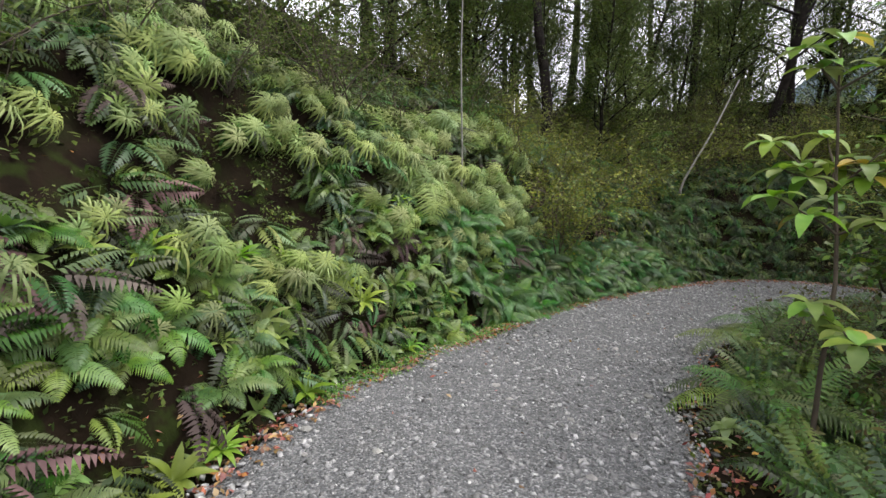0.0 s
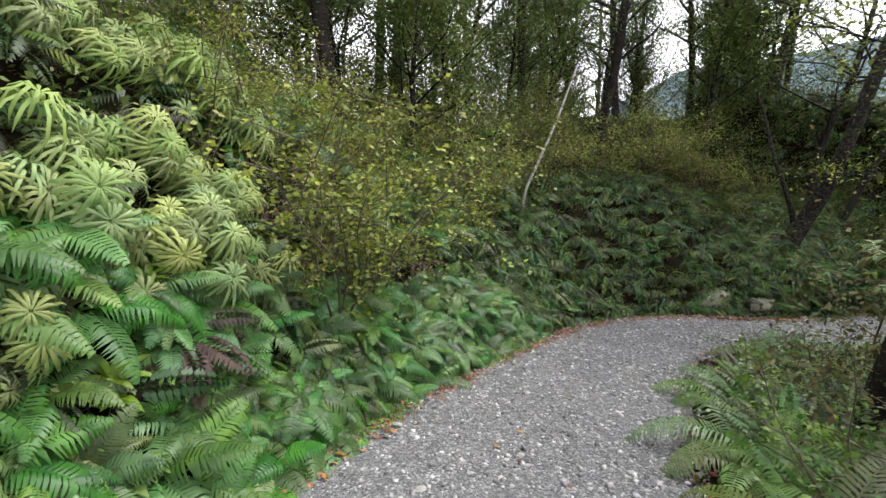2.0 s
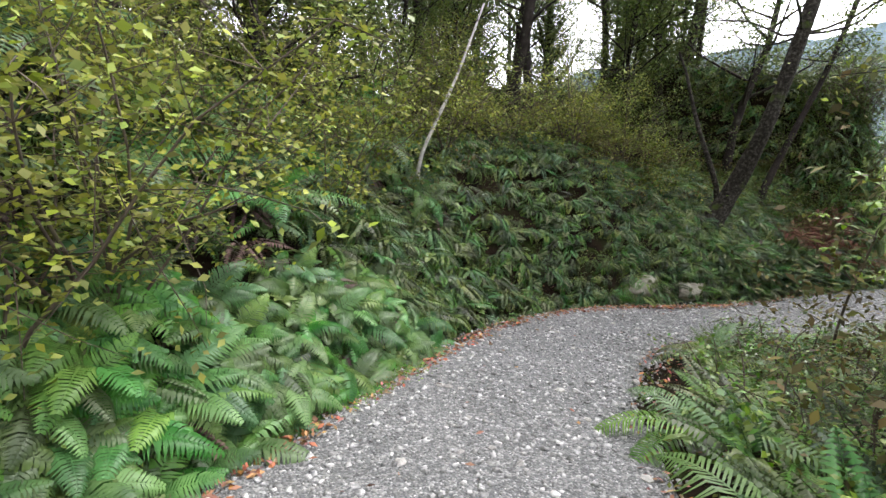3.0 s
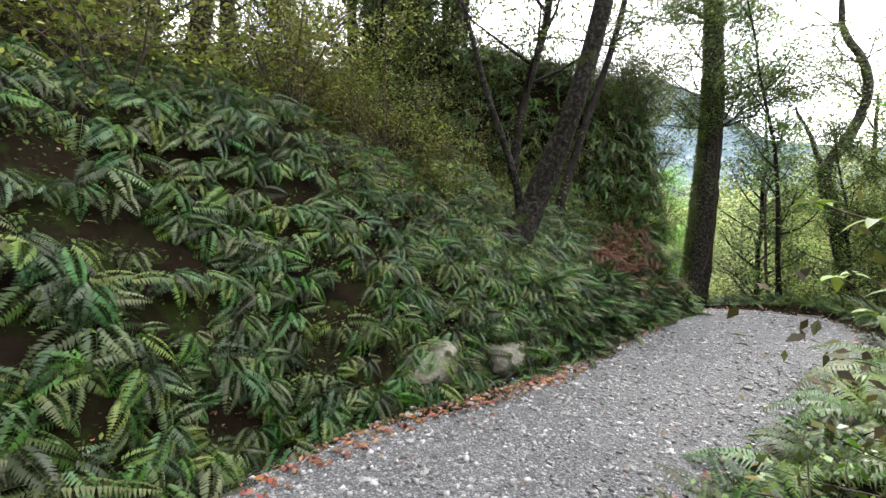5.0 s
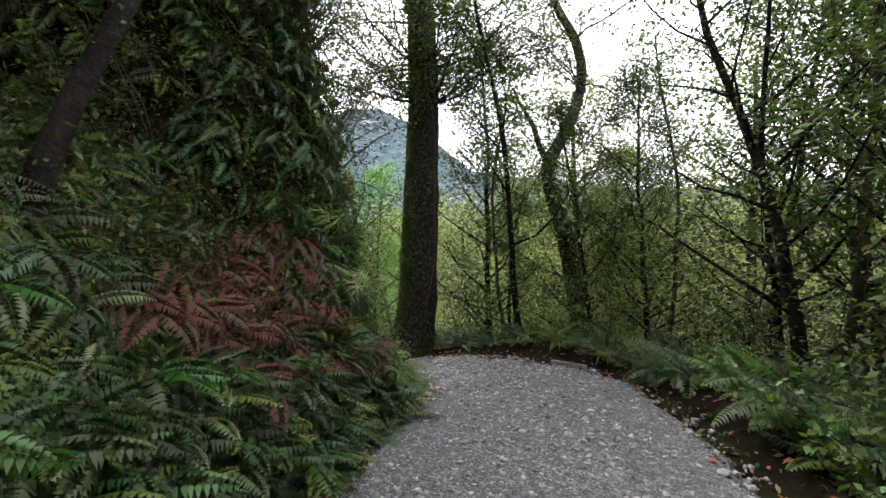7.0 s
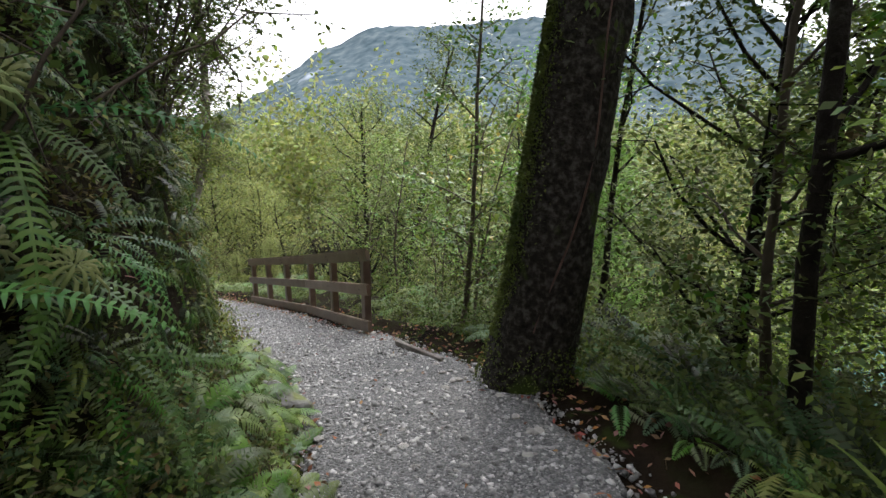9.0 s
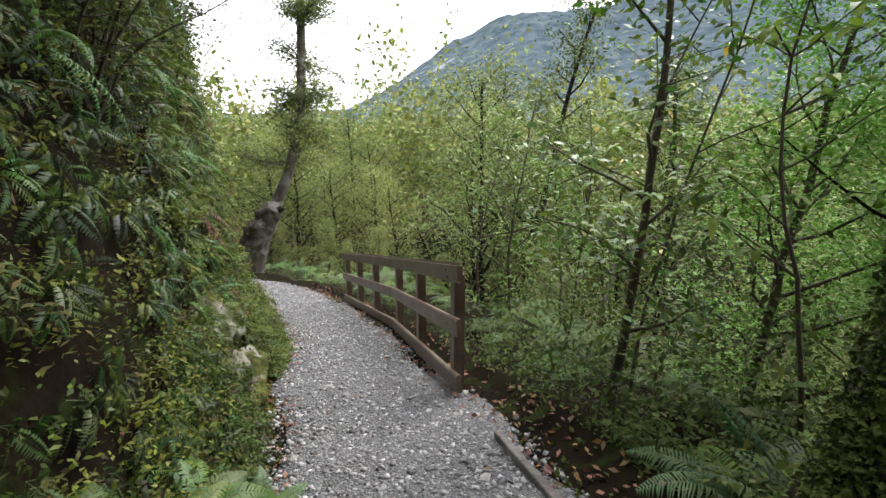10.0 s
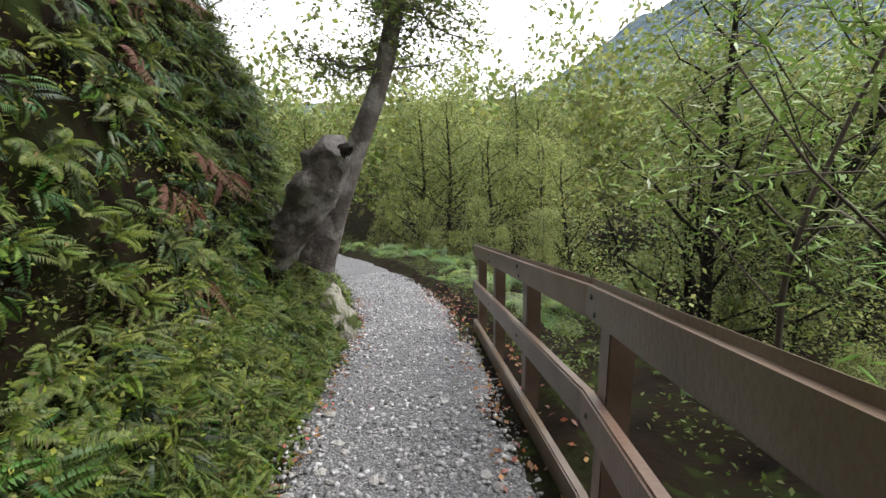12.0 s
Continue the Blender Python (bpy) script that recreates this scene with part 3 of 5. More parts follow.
def put_matrix(p, down, lean, scale, r):
    """A plant's pose: +x of the plant turned to the given plan direction, leaned out, scaled."""
    rz = math.atan2(down[1], down[0]) + r.uniform(-0.5, 0.5)
    return Matrix.Translation(p) @ Matrix.Rotation(rz, 4, "Z") @ Matrix.Rotation(lean, 4, "Y") @ Matrix.Diagonal((scale, scale, scale, 1))


def moved(v, m):
    a = np.array(m)
    return v @ a[:3, :3].T + a[:3, 3]


def bank_spots(n, s0, s1, e0, e1, side, r, power=1.0):
    """Places beside the track: between s0 and s1 along it, e0 to e1 beyond its edge. Returns place, downhill direction and s."""
    s = r.uniform(s0, s1, n)
    e = e0 + (e1 - e0) * r.uniform(0, 1, n) ** power
    k = np.clip(np.searchsorted(DIST, s), 0, len(LINE) - 1)
    off = side * (LINE[k, 3] + e)
    x, y = LINE[k, 0] + LEFT[k, 0] * off, LINE[k, 1] + LEFT[k, 1] * off
    s2, u2, _, h2 = track_coords(x, y)
    ok = (np.hypot(x - 0.55, y - 5.1) > 0.42) & (np.hypot(x - 2.6, y - 4.2) > 0.4)
    ok &= (np.hypot(x - 16.08, (y - 11.95) * 0.5) > 0.36) | (e > 0.46)
    ok &= (np.sign(u2) == side) & (np.abs(u2) - h2 > e0 * 0.8)
    z = height(x, y)
    d = -LEFT[k] * (1 if side > 0 else -1)
    out = 0.05 if side > 0 else 0.0
    x, y, z = x + d[:, 0] * out, y + d[:, 1] * out, z + 0.4 * out
    return np.stack([x, y, z], 1)[ok], d[ok], s[ok], e[ok]


def arrays(pile):
    return np.concatenate(pile.v), np.concatenate(pile.q)


# ---------- trees with a place of their own ----------
def tree_thing(name, label, m, wood, crown, bark, leaf, group="", sides_smooth=True):
    root = tagged(base(name, m), label, "tree", group)
    part("trunk", wood.mesh("trunk", bark, sides_smooth), root)
    part("crown", crown.mesh("crown", leaf), root)
    return root


def rooted_trunk(points, radii, r, flare=0.55, sides=18, lump=1.0):
    """A thick trunk with root flares and lumpy bark along a given line."""
    P, R = catmull([(*p, q) for p, q in zip(points, radii)], 0.0999), None
    P = np.array([p for p in P])
    n = len(P)
    want = np.linspace(0, n - 1, 46)
    Q = np.stack([np.interp(want, np.arange(n), P[:, k]) for k in range(4)], 1)
    v, q = tube(Q[:, :3], Q[:, 3], sides)
    v = v.reshape(len(Q), sides, 3)
    for i in range(len(Q)):
        low = math.exp(-i / 3.5)
        for j in range(sides):
            a = j / sides * 6.283
            d = v[i, j] - Q[i, :3]
            f = 1 + flare * low * (0.5 + 0.5 * math.sin(3 * a + 0.7)) + 0.09 * lump * noise.noise((3 * math.cos(a), 3 * math.sin(a), Q[i, 2] * 1.7 * lump)) + 0.05 * lump * noise.noise((9 * math.cos(a), 9 * math.sin(a), Q[i, 2] * 5))
            v[i, j] = Q[i, :3] + d * f
    return v.reshape(-1, 3), q


def crown_round(points, limbs, r, reach, leaf, count, clump, wood, long=2.2, thick=0.05):
    crown, tips = Pile(), []
    for i in range(limbs):
        o = points[r.integers(0, len(points))]
        a = r.uniform(0, 6.283)
        limb = wander(o, (math.cos(a), math.sin(a), r.uniform(-0.1, 0.7)), reach * r.uniform(0.5, 1.1), 7, r, 0.2, 0.02)
        wood.add(*tube(limb, np.linspace(thick, 0.006, 8), 5))
        for j in range(2, 8):
            for _ in range(2):
                tw = wander(limb[j], r.normal(0, 1, 3) * (1, 1, 0.5), reach * r.uniform(0.12, 0.35), 3, r, 0.3, -0.05)
                wood.add(*tube(tw, (0.007, 0.005, 0.003, 0.002), 3))
                tips += list(tw[1:])
    tips = np.array(tips)
    c = tips[r.integers(0, len(tips), count)] + r.normal(0, 1, (count, 3)) * clump * (1, 1, 0.7)
    crown.add(*leaves(c, leaf, r, long=long))
    return crown


def place_of(x, y):
    return Vector((x, y, float(height([x], [y])[0])))


# the big mossy tree beside the track
r1 = np.random.default_rng(21)
wood = Pile()
big_line = [(16.36, 8.16, -2.5), (16.37, 8.14, -2.0), (16.41, 8.03, -1.1), (16.62, 7.96, 0.3), (16.95, 7.90, 1.7), (17.08, 7.92, 3.0), (17.1, 8.0, 5.0), (17.3, 8.1, 7.5), (17.4, 8.2, 10.0)]
wood.add(*rooted_trunk(big_line, (0.37, 0.31, 0.262, 0.24, 0.22, 0.21, 0.17, 0.13, 0.05), r1, 0.55, 24, 1.7))
crown = crown_round(np.array(catmull([(*q, 0) for q in big_line[4:7]], 0.4)[:, :3]), 60, r1, 2.3, 0.062, 46000, 0.11, wood, thick=0.02)
big_tree = tree_thing("mossy_tree", "old leaning tree with moss, roots and a climbing vine", Matrix.Identity(4), wood, crown, M_BARK_M, M_LEAF)
mc, mp = [], Pile()
for i in range(22000):
    z = r1.uniform(-2.2, 2.8)
    k = np.interp(z, [p[2] for p in big_line], np.arange(len(big_line)))
    i0 = int(k)
    c = np.array(big_line[i0]) * (1 - (k - i0)) + np.array(big_line[min(i0 + 1, 8)]) * (k - i0)
    a = r1.normal(2.3, 0.3) if z > -1.7 else r1.uniform(0, 6.28)
    rad = 0.272 - 0.014 * z + (0.16 * max(0, -1.6 - z))
    mc.append(c + np.array((math.cos(a), math.sin(a), 0)) * rad)
mp.add(*leaves(np.array(mc), 0.021, r1, flat=0.9, long=1.6))
part("moss", mp.mesh("moss", M_MOSS), big_tree, "yellow-green moss")
vp = Pile()
for ph, z0, z1 in ((3.75, -1.9, 2.6),):
    zz = np.linspace(z0, z1, 26)
    line = [[np.interp(z, [p[2] for p in big_line], [p[d] for p in big_line]) for d in (0, 1)] for z in zz]
    ang = ph + 0.34 * np.sin(zz * 1.3 + 2.1 * ph) + 0.12 * np.sin(zz * 3.3 + ph)
    vp.add(*tube([(c[0] + math.cos(a) * 0.275, c[1] + math.sin(a) * 0.275, z) for c, a, z in zip(line, ang, zz)], np.linspace(0.008, 0.004, 26), 7, 0.08, r1))
part("vine", vp.mesh("vine", M_VINE, True), big_tree, "reddish climbing vine stem")

# the dark tree that leans out of the bank
r2 = np.random.default_rng(22)
wood = Pile()
lean_line = [(10.05, 9.66, -1.0), (10.16, 9.52, -0.55), (10.25, 9.4, -0.26), (10.36, 9.26, 0.1), (10.41, 9.07, 0.56), (10.40, 8.92, 0.92), (10.38, 8.78, 1.3), (10.42, 8.5, 2.4), (10.7, 8.2, 4.4), (11.0, 8.1, 6.6), (11.2, 8.1, 8.4)]
wood.add(*rooted_trunk(lean_line, (0.26, 0.21, 0.165, 0.135, 0.124, 0.112, 0.1, 0.092, 0.08, 0.06, 0.02), r2, 0.7, 18, 1.6))
fork = wander((10.3, 9.42, -0.1), (-0.1, 0.1, 1), 2.6, 8, r2, 0.1, 0.05)
wood.add(*tube(fork, np.linspace(0.045, 0.02, 9), 8, 0.05, r2))
crown = crown_round(np.array(lean_line[7:]), 40, r2, 2.5, 0.065, 22000, 0.13, wood, thick=0.022)
tree_thing("leaning_tree", "dark-barked tree leaning out of the fern bank", Matrix.Identity(4), wood, crown, M_BARK_M, M_LEAF)

# thin second trunk behind it
wood = Pile()
thin_line = [(11.6, 9.5, -0.5), (11.68, 9.46, -0.1), (11.85, 9.38, 0.4), (12.28, 9.23, 1.3), (12.7, 9.0, 2.4), (13.1, 8.8, 3.8), (13.4, 8.7, 5.4), (13.5, 8.7, 7.0)]
wood.add(*rooted_trunk(thin_line, (0.09, 0.07, 0.058, 0.052, 0.046, 0.04, 0.03, 0.01), r2, 0.4, 12))
crown = crown_round(np.array(thin_line[4:]), 16, r2, 1.4, 0.065, 5000, 0.1, wood, thick=0.014)
tree_thing("leaning_tree", "thin grey-barked tree leaning from the bank", Matrix.Identity(4), wood, crown, M_BARK, M_LEAF)

# grey stump and leaning tree over the far bend
r3 = np.random.default_rng(23)
root = tagged(base("tree_stump", Matrix.Translation((17.58, 16.36, -2.62))), "weathered grey tree stump jutting from the bank", "stump")
stump_line = [(-0.55, 0.5, -0.7), (-0.3, 0.28, -0.42), (0.0, 0.0, 0.0), (0.22, -0.2, 0.4), (0.36, -0.34, 0.66)]
v, q = rooted_trunk(stump_line, (0.24, 0.20, 0.165, 0.20, 0.13), r3, 0.35, 20, 5.5)
sp = Pile()
sp.add(v, q)
part("trunk", sp.mesh("trunk", M_STUMP, True), root)
cp = Pile()
ring = np.array(v[-20:])
mid = ring.mean(0)
for k in range(3):
    a, b = ring + (mid - ring) * (k / 3), ring + (mid - ring) * ((k + 1) / 3)
    a, b = a + np.array((0.02, -0.02, 0.03)) * k, b + np.array((0.02, -0.02, 0.03)) * (k + 1)
    i = np.arange(20)
    cp.add(np.concatenate([a, b]), np.stack([i, (i + 1) % 20, (i + 1) % 20 + 20, i + 20], 1))
part("broken_end", cp.mesh("broken_end", M_DEADWOOD), root, "cracked pale sawn end")
hp2 = Pile()
hp2.add(*tube(wander((0.40, -0.42, 0.62), (0.5, -0.6, 0.3), 0.10, 3, r3, 0.1), (0.07, 0.055, 0.04, 0.01), 9, 0.2, r3))
part("knot", hp2.mesh("knot", M_BARK, True), root, "dark knot hole")
wood = Pile()
far_line = [(17.75, 16.9, -3.2), (18.1, 16.75, -2.3), (18.5, 16.55, -1.3), (18.75, 16.5, -0.2), (18.95, 16.7, 1.2), (19.0, 16.8, 2.8), (19.1, 17.0, 4.6), (19.15, 17.0, 6.5)]
wood.add(*rooted_trunk(far_line, (0.17, 0.12, 0.085, 0.08, 0.075, 0.07, 0.06, 0.02), r3, 0.4, 12))
crown = crown_round(np.array(catmull([(*q, 0) for q in far_line[2:7]], 0.25)[:, :3]), 70, r3, 0.8, 0.06, 24000, 0.12, wood, thick=0.014)
tree_thing("bank_tree", "slender pale-barked tree growing over the track bend", Matrix.Identity(4), wood, crown, M_STUMP, M_LEAF_V)

# crooked mossy tree beyond the bend
rc = np.random.default_rng(26)
wood = Pile()
crook = [(17.25, 5.4, -2.9), (17.28, 5.45, -1.9), (17.36, 5.68, -0.32), (17.42, 5.93, 0.69), (17.44, 5.61, 1.34), (17.48, 5.34, 2.09), (17.52, 5.41, 2.83), (17.56, 5.77, 3.58), (17.6, 5.8, 5.0)]
wood.add(*rooted_trunk(crook, (0.2, 0.16, 0.14, 0.12, 0.1, 0.085, 0.075, 0.06, 0.02), rc, 0.5, 14, 1.6))
wood.add(*tube(wander(crook[3], (0.1, 0.9, 0.7), 1.6, 8, rc, 0.2, 0.08), np.linspace(0.06, 0.02, 9), 8, 0.06, rc))
crown = crown_round(np.array(crook[5:]), 20, rc, 1.6, 0.06, 7000, 0.1, wood, thick=0.016)
tree_thing("crooked_tree", "crooked dark mossy tree beyond the bend", Matrix.Identity(4), wood, crown, M_BARK_M, M_LEAF)

# two slim trunks at the inner edge of the bend
for x, y, tx, ty, rad, sd in ((5.5, 5.72, 0.16, -0.10, 0.085, 24), (6.0, 5.45, 0.10, 0.05, 0.065, 25)):
    re_ = np.random.default_rng(sd)
    wood = Pile()
    g0 = place_of(x, y)
    line = wander((x, y, g0.z - 0.25), (tx, ty, 1), 6.0, 9, re_, 0.05, 0.02)
    wood.add(*rooted_trunk([tuple(q) for q in line], np.linspace(rad * 1.15, rad * 0.35, 10), re_, 0.5, 12))
    crown = crown_round(line[5:], 18, re_, 1.5, 0.075, 3600, 0.14, wood, thick=0.02)
    tree_thing("edge_tree", "slim dark-trunked tree at the inner edge of the bend", Matrix.Identity(4), wood, crown, M_BARK, M_LEAF_Y, "trees at the bend")

# pale dead stems on the bank
for pts, rad, lab in (([(5.0, 10.0, 0.3), (5.07, 10.03, 0.63), (5.74, 10.34, 1.63), (6.35, 10.62, 2.7)], 0.027, "pale dead stem leaning on the bank"), ([(0.22, 6.0, 0.4), (0.25, 5.9, 1.3), (0.24, 5.85, 2.4), (0.3, 5.8, 4.2)], 0.013, "thin grey upright stem on the bank")):
    sp2 = Pile()
    line = catmull([(*p, 0) for p in pts], 0.12)[:, :3]
    sp2.add(*tube(line, np.linspace(rad, rad * 0.5, len(line)), 7, 0.06, r3))
    tagged(new("dead_stem", sp2.mesh("dead_stem", M_BARK_P, True)), lab, "stem")

# ---------- tree kinds ----------
KINDS = []
for n, kw in enumerate((dict(tall=7.5, girth=0.085, first=0.22, limbs=24, reach=1.6, leaf=0.062, count=6500, clump=0.22), dict(tall=6.0, girth=0.06, first=0.14, limbs=24, reach=1.4, leaf=0.058, count=6000, bend=0.09, clump=0.2),
                        dict(tall=9.0, girth=0.12, first=0.3, limbs=24, reach=2.1, leaf=0.07, count=7500, bend=0.05, clump=0.26), dict(tall=5.0, girth=0.035, first=0.25, limbs=14, reach=0.9, leaf=0.06, count=2600, bend=0.05, clump=0.13),
                        dict(tall=4.2, girth=0.028, first=0.15, limbs=15, reach=0.8, leaf=0.065, count=2400, bend=0.07, clump=0.12),
                        dict(tall=8.5, girth=0.10, first=0.40, limbs=26, reach=3.0, leaf=0.075, count=9500, bend=0.13, clump=0.28, limb_rise=0.03), dict(tall=4.6, girth=0.045, first=0.05, limbs=36, reach=1.3, leaf=0.052, count=19000, bend=0.1, clump=0.15),
                        dict(tall=4.2, girth=0.04, first=0.3, limbs=26, reach=1.3, leaf=0.036, count=9000, bend=0.1, clump=0.10))):
    KINDS.append((*tree_shape(np.random.default_rng(40 + n), **kw),))


def kind_root(n, name, label, bark, leaf, group):
    w, c = KINDS[n]
    return tree_thing(name, label, Matrix.Translation((0, 0, -200)), w, c, bark, leaf, group)


def forest(proto, spots, r, lo=0.8, hi=1.25):
    """Copies of a tree at the given places; the first place takes the tree itself."""
    for i, p in enumerate(spots):
        f = r.uniform(lo, hi)
        m = Matrix.Translation(p) @ Matrix.Rotation(r.uniform(0, 6.28), 4, "Z") @ Matrix.Rotation(r.normal(0, 0.07), 4, "X") @ Matrix.Diagonal((f, f, f, 1))
        if i == 0:
            proto.matrix_world = m
        else:
            copy = copy_thing(proto, Matrix.Identity(4))
            copy.matrix_world = m


rt = np.random.default_rng(60)
S_A, S_B, S_C, S_D, S_E = along_at(0, 0.5), along_at(6, 8.3), along_at(10.5, 7.5), along_at(14.5, 7.3), along_at(17.05, 11.9)
S_MAX = DIST[-1]

# hillside forest above the bank
for n, cnt, e0, e1 in ((0, 26, 2.4, 11), (1, 22, 2.0, 9), (2, 18, 3.5, 16)):
    p, d, s, e = bank_spots(cnt * 2, S_A - 5, S_MAX, e0, e1, 1, rt)
    keep = [q for q, s1, e1_ in zip(p, s, e) if not (S_D - 1 < s1 < S_E + 5 and e1_ < 3.0)][:cnt]
    forest(kind_root(n, "hill_tree", "slim dark-trunked forest tree on the hillside", M_BARK, M_LEAF, "forest trees on the hillside"), keep, rt)

# taller trees that close the canopy over the track
forest(kind_root(5, "canopy_tree", "tall spreading forest tree shading the track", M_BARK, M_LEAF, "canopy trees"), [place_of(*q) for q in ((-2.6, 5.4), (2.0, 9.6), (6.0, 12.0), (15.4, 14.6), (0.8, 11.2), (3.8, 12.8), (-1.4, 9.6))], rt, 0.85, 1.1)
pA, _, sA, eA = bank_spots(14, S_A - 2, S_D - 1, 3.0, 8, 1, rt)
pB, _, sB, eB = bank_spots(9, S_D + 4, S_MAX - 2, 2.6, 5.0, 1, rt)
pC, _, sC, eC = bank_spots(10, S_B - 3, S_D - 1, 3.5, 9, -1, rt)
pE = [place_of(*q) for q in ((3.4, 11.6), (4.8, 13.8), (2.4, 10.6), (6.2, 13.0), (0.6, 9.6), (7.6, 13.6), (-0.8, 8.4), (1.6, 11.6), (3.2, 9.9), (-2.2, 7.2), (0.2, 12.0), (4.0, 10.6), (-3.4, 5.0), (1.0, 13.6), (3.0, 14.2), (5.2, 15.4), (-1.2, 11.0), (2.0, 12.6), (4.6, 12.2), (5.6, 11.6), (7.0, 12.4), (8.6, 14.0))]
pD = [place_of(*q) for q in ((17.6, 6.9), (16.4, 5.4), (17.2, 4.6), (16.0, 4.9), (14.9, 4.0), (12.4, 3.2))]
forest(kind_root(6, "understorey_tree", "bushy dark-green understorey tree", M_BARK, M_LEAF, "understorey trees"), [*pA, *pB, *pC, *pD, *pE], rt, 0.75, 1.25)

forest(kind_root(7, "olive_tree", "small-leaved olive tree spreading over the track edge", M_BARK, M_LEAF_Y, "olive trees"), [place_of(*q) for q in ((4.5, 4.5), (5.6, 5.0), (4.4, 2.9), (6.9, 5.3), (9.6, 5.4))], rt, 0.8, 1.05)

forest(kind_root(6, "sunlit_bush", "bright yellow-green bush catching the light", M_TWIG, M_BRIGHT, "bright bushes"), [place_of(*q) for q in ((19.4, 9.3), (20.0, 8.6), (16.9, 5.1), (17.8, 4.6), (19.0, 6.3))], rt, 0.6, 0.95)

# saplings and trees below the track
named_right = [(8.4, 5.6), (7.0, 5.2), (6.2, 4.6), (4.25, 4.3), (12.6, 4.6), (13.6, 4.3), (14.3, 4.2), (16.9, 6.7), (16.2, 6.6), (18.1, 9.83), (17.6, 6.6), (15.5, 4.9), (18.9, 8.4)]
spots = [place_of(*p) for p in named_right]
p, d, s, e = bank_spots(44, S_A - 3, S_D - 1, 1.6, 7, -1, rt)
spots += [Vector(q) for q in p]
forest(kind_root(3, "sapling", "thin dark sapling with sparse glossy leaves", M_BARK, M_GLOSS, "saplings below the track"), spots[::2], rt, 0.8, 1.3)
forest(kind_root(4, "young_tree", "slender young tree with bright green leaves", M_TWIG, M_GLOSS, "young trees below the track"), spots[1::2], rt, 0.9, 1.5)
p, d, s, e = bank_spots(26, S_A - 4, S_C + 2, 3.0, 12, -1, rt)
forest(kind_root(1, "slope_tree", "olive-green tree on the slope below the track", M_BARK, M_LEAF_Y, "trees on the lower slope"), p, rt)
forest(kind_root(1, "slope_tree", "slender olive tree crowding the track edge", M_BARK, M_LEAF, "trees on the lower slope"), [place_of(*q) for q in ((11.4, 4.4), (12.6, 3.6), (13.4, 4.7), (10.4, 4.3), (12.0, 2.6), (14.3, 3.2), (11.0, 3.0), (9.4, 4.4))], rt, 0.85, 1.1)
p, d, s, e = bank_spots(14, S_D, S_MAX, 6, 18, -1, rt)
forest(kind_root(0, "slope_tree", "grey-green tree on the slope below the track", M_BARK, M_LEAF_V, "trees on the lower slope"), p, rt, 0.42, 0.62)

p, d, s, e = bank_spots(30, S_D + 2, S_MAX, 3.0, 9, -1, rt)
forest(kind_root(6, "slope_bush", "dense grey-green bush on the slope below the railing", M_TWIG, M_LEAF_V, "bushes below the railing"), p, rt, 0.4, 0.6)

# valley forest: bushy crowns of large clumps, the nearer ones as trees
VALLEY = []
for n, kw in enumerate((dict(tall=7.0, girth=0.12, first=0.15, limbs=26, reach=2.4, leaf=0.09, count=9000, clump=0.32), dict(tall=9.5, girth=0.14, first=0.3, limbs=24, reach=1.7, leaf=0.085, count=8000, clump=0.26))):
    VALLEY.append(tree_shape(np.random.default_rng(80 + n), **kw))
rv_ = np.random.default_rng(61)
for n, mat, lab in ((0, M_LEAF_V, "bushy pale-green tree in the valley"), (1, M_LEAF, "taller dark conifer-like tree in the valley")):
    ang = rv_.uniform(-115, 25, 150)
    dist = rv_.uniform(13, 46, 150)
    x, y = 16 - np.sin(np.radians(ang)) * dist, 9 + np.cos(np.radians(ang)) * dist
    s, u, z, h = track_coords(x, y)
    ok = (u < -6)
    zz = height(x, y)
    pts = [Vector((a, b, max(c, RIVER_Z))) for a, b, c, o in zip(x, y, zz, ok) if o][: (44 if n == 0 else 12)]
    forest(tree_thing("valley_tree", lab, Matrix.Translation((0, 0, -200)), *VALLEY[n], M_BARK, mat, "valley trees"), pts, rv_, 0.85, 1.2)

# tall leafy trees that stand up beyond the bend
forest(tree_thing("valley_tree", "tall light-green tree beyond the bend", Matrix.Translation((0, 0, -200)), *VALLEY[0], M_BARK, M_LEAF_V, "valley trees"), [place_of(*q) for q in ((24.0, 4.6), (22.0, 3.4), (20.6, 1.0), (27.0, 6.6), (23.6, 0.4), (18.4, -1.4), (26.0, 2.6), (29.0, 10.5))], rv_, 1.15, 1.5)

# far woods as one mass
fw = Pile()
rf_ = np.random.default_rng(62)
nf = 2000
ang, dist = rf_.uniform(-150, 30, nf), 30 + 340 * rf_.uniform(0, 1, nf) ** 1.6
for a, d in zip(ang, dist):
    x, y = 16 - math.sin(radians(a)) * d, 9 + math.cos(radians(a)) * d
    size = rf_.uniform(2.0, 4.0) * (1 + d / 400)
    tall = rf_.uniform(7, 12) * (1.3 if rf_.uniform() < 0.15 else 1)
    k = 240 if d < 75 else 100 if d < 140 else 40
    t = rf_.uniform(0, 1, k)
    c = rf_.normal(0, 1, (k, 3))
    c /= np.linalg.norm(c, axis=1, keepdims=True)
    c = c * (size * 0.6, size * 0.6, tall * 0.5) * rf_.uniform(0.6, 1.0, (k, 1)) + (x, y, -8.5 + tall * 0.55)
    fw.add(*leaves(c, 0.42 if d < 75 else 0.8 if d < 140 else 1.6, rf_, flat=0.7, long=1.5))
tagged(new("far_woods", fw.mesh("far_woods", M_LEAF_V)), "far valley forest of mixed green crowns", "woods", kind="stuff")

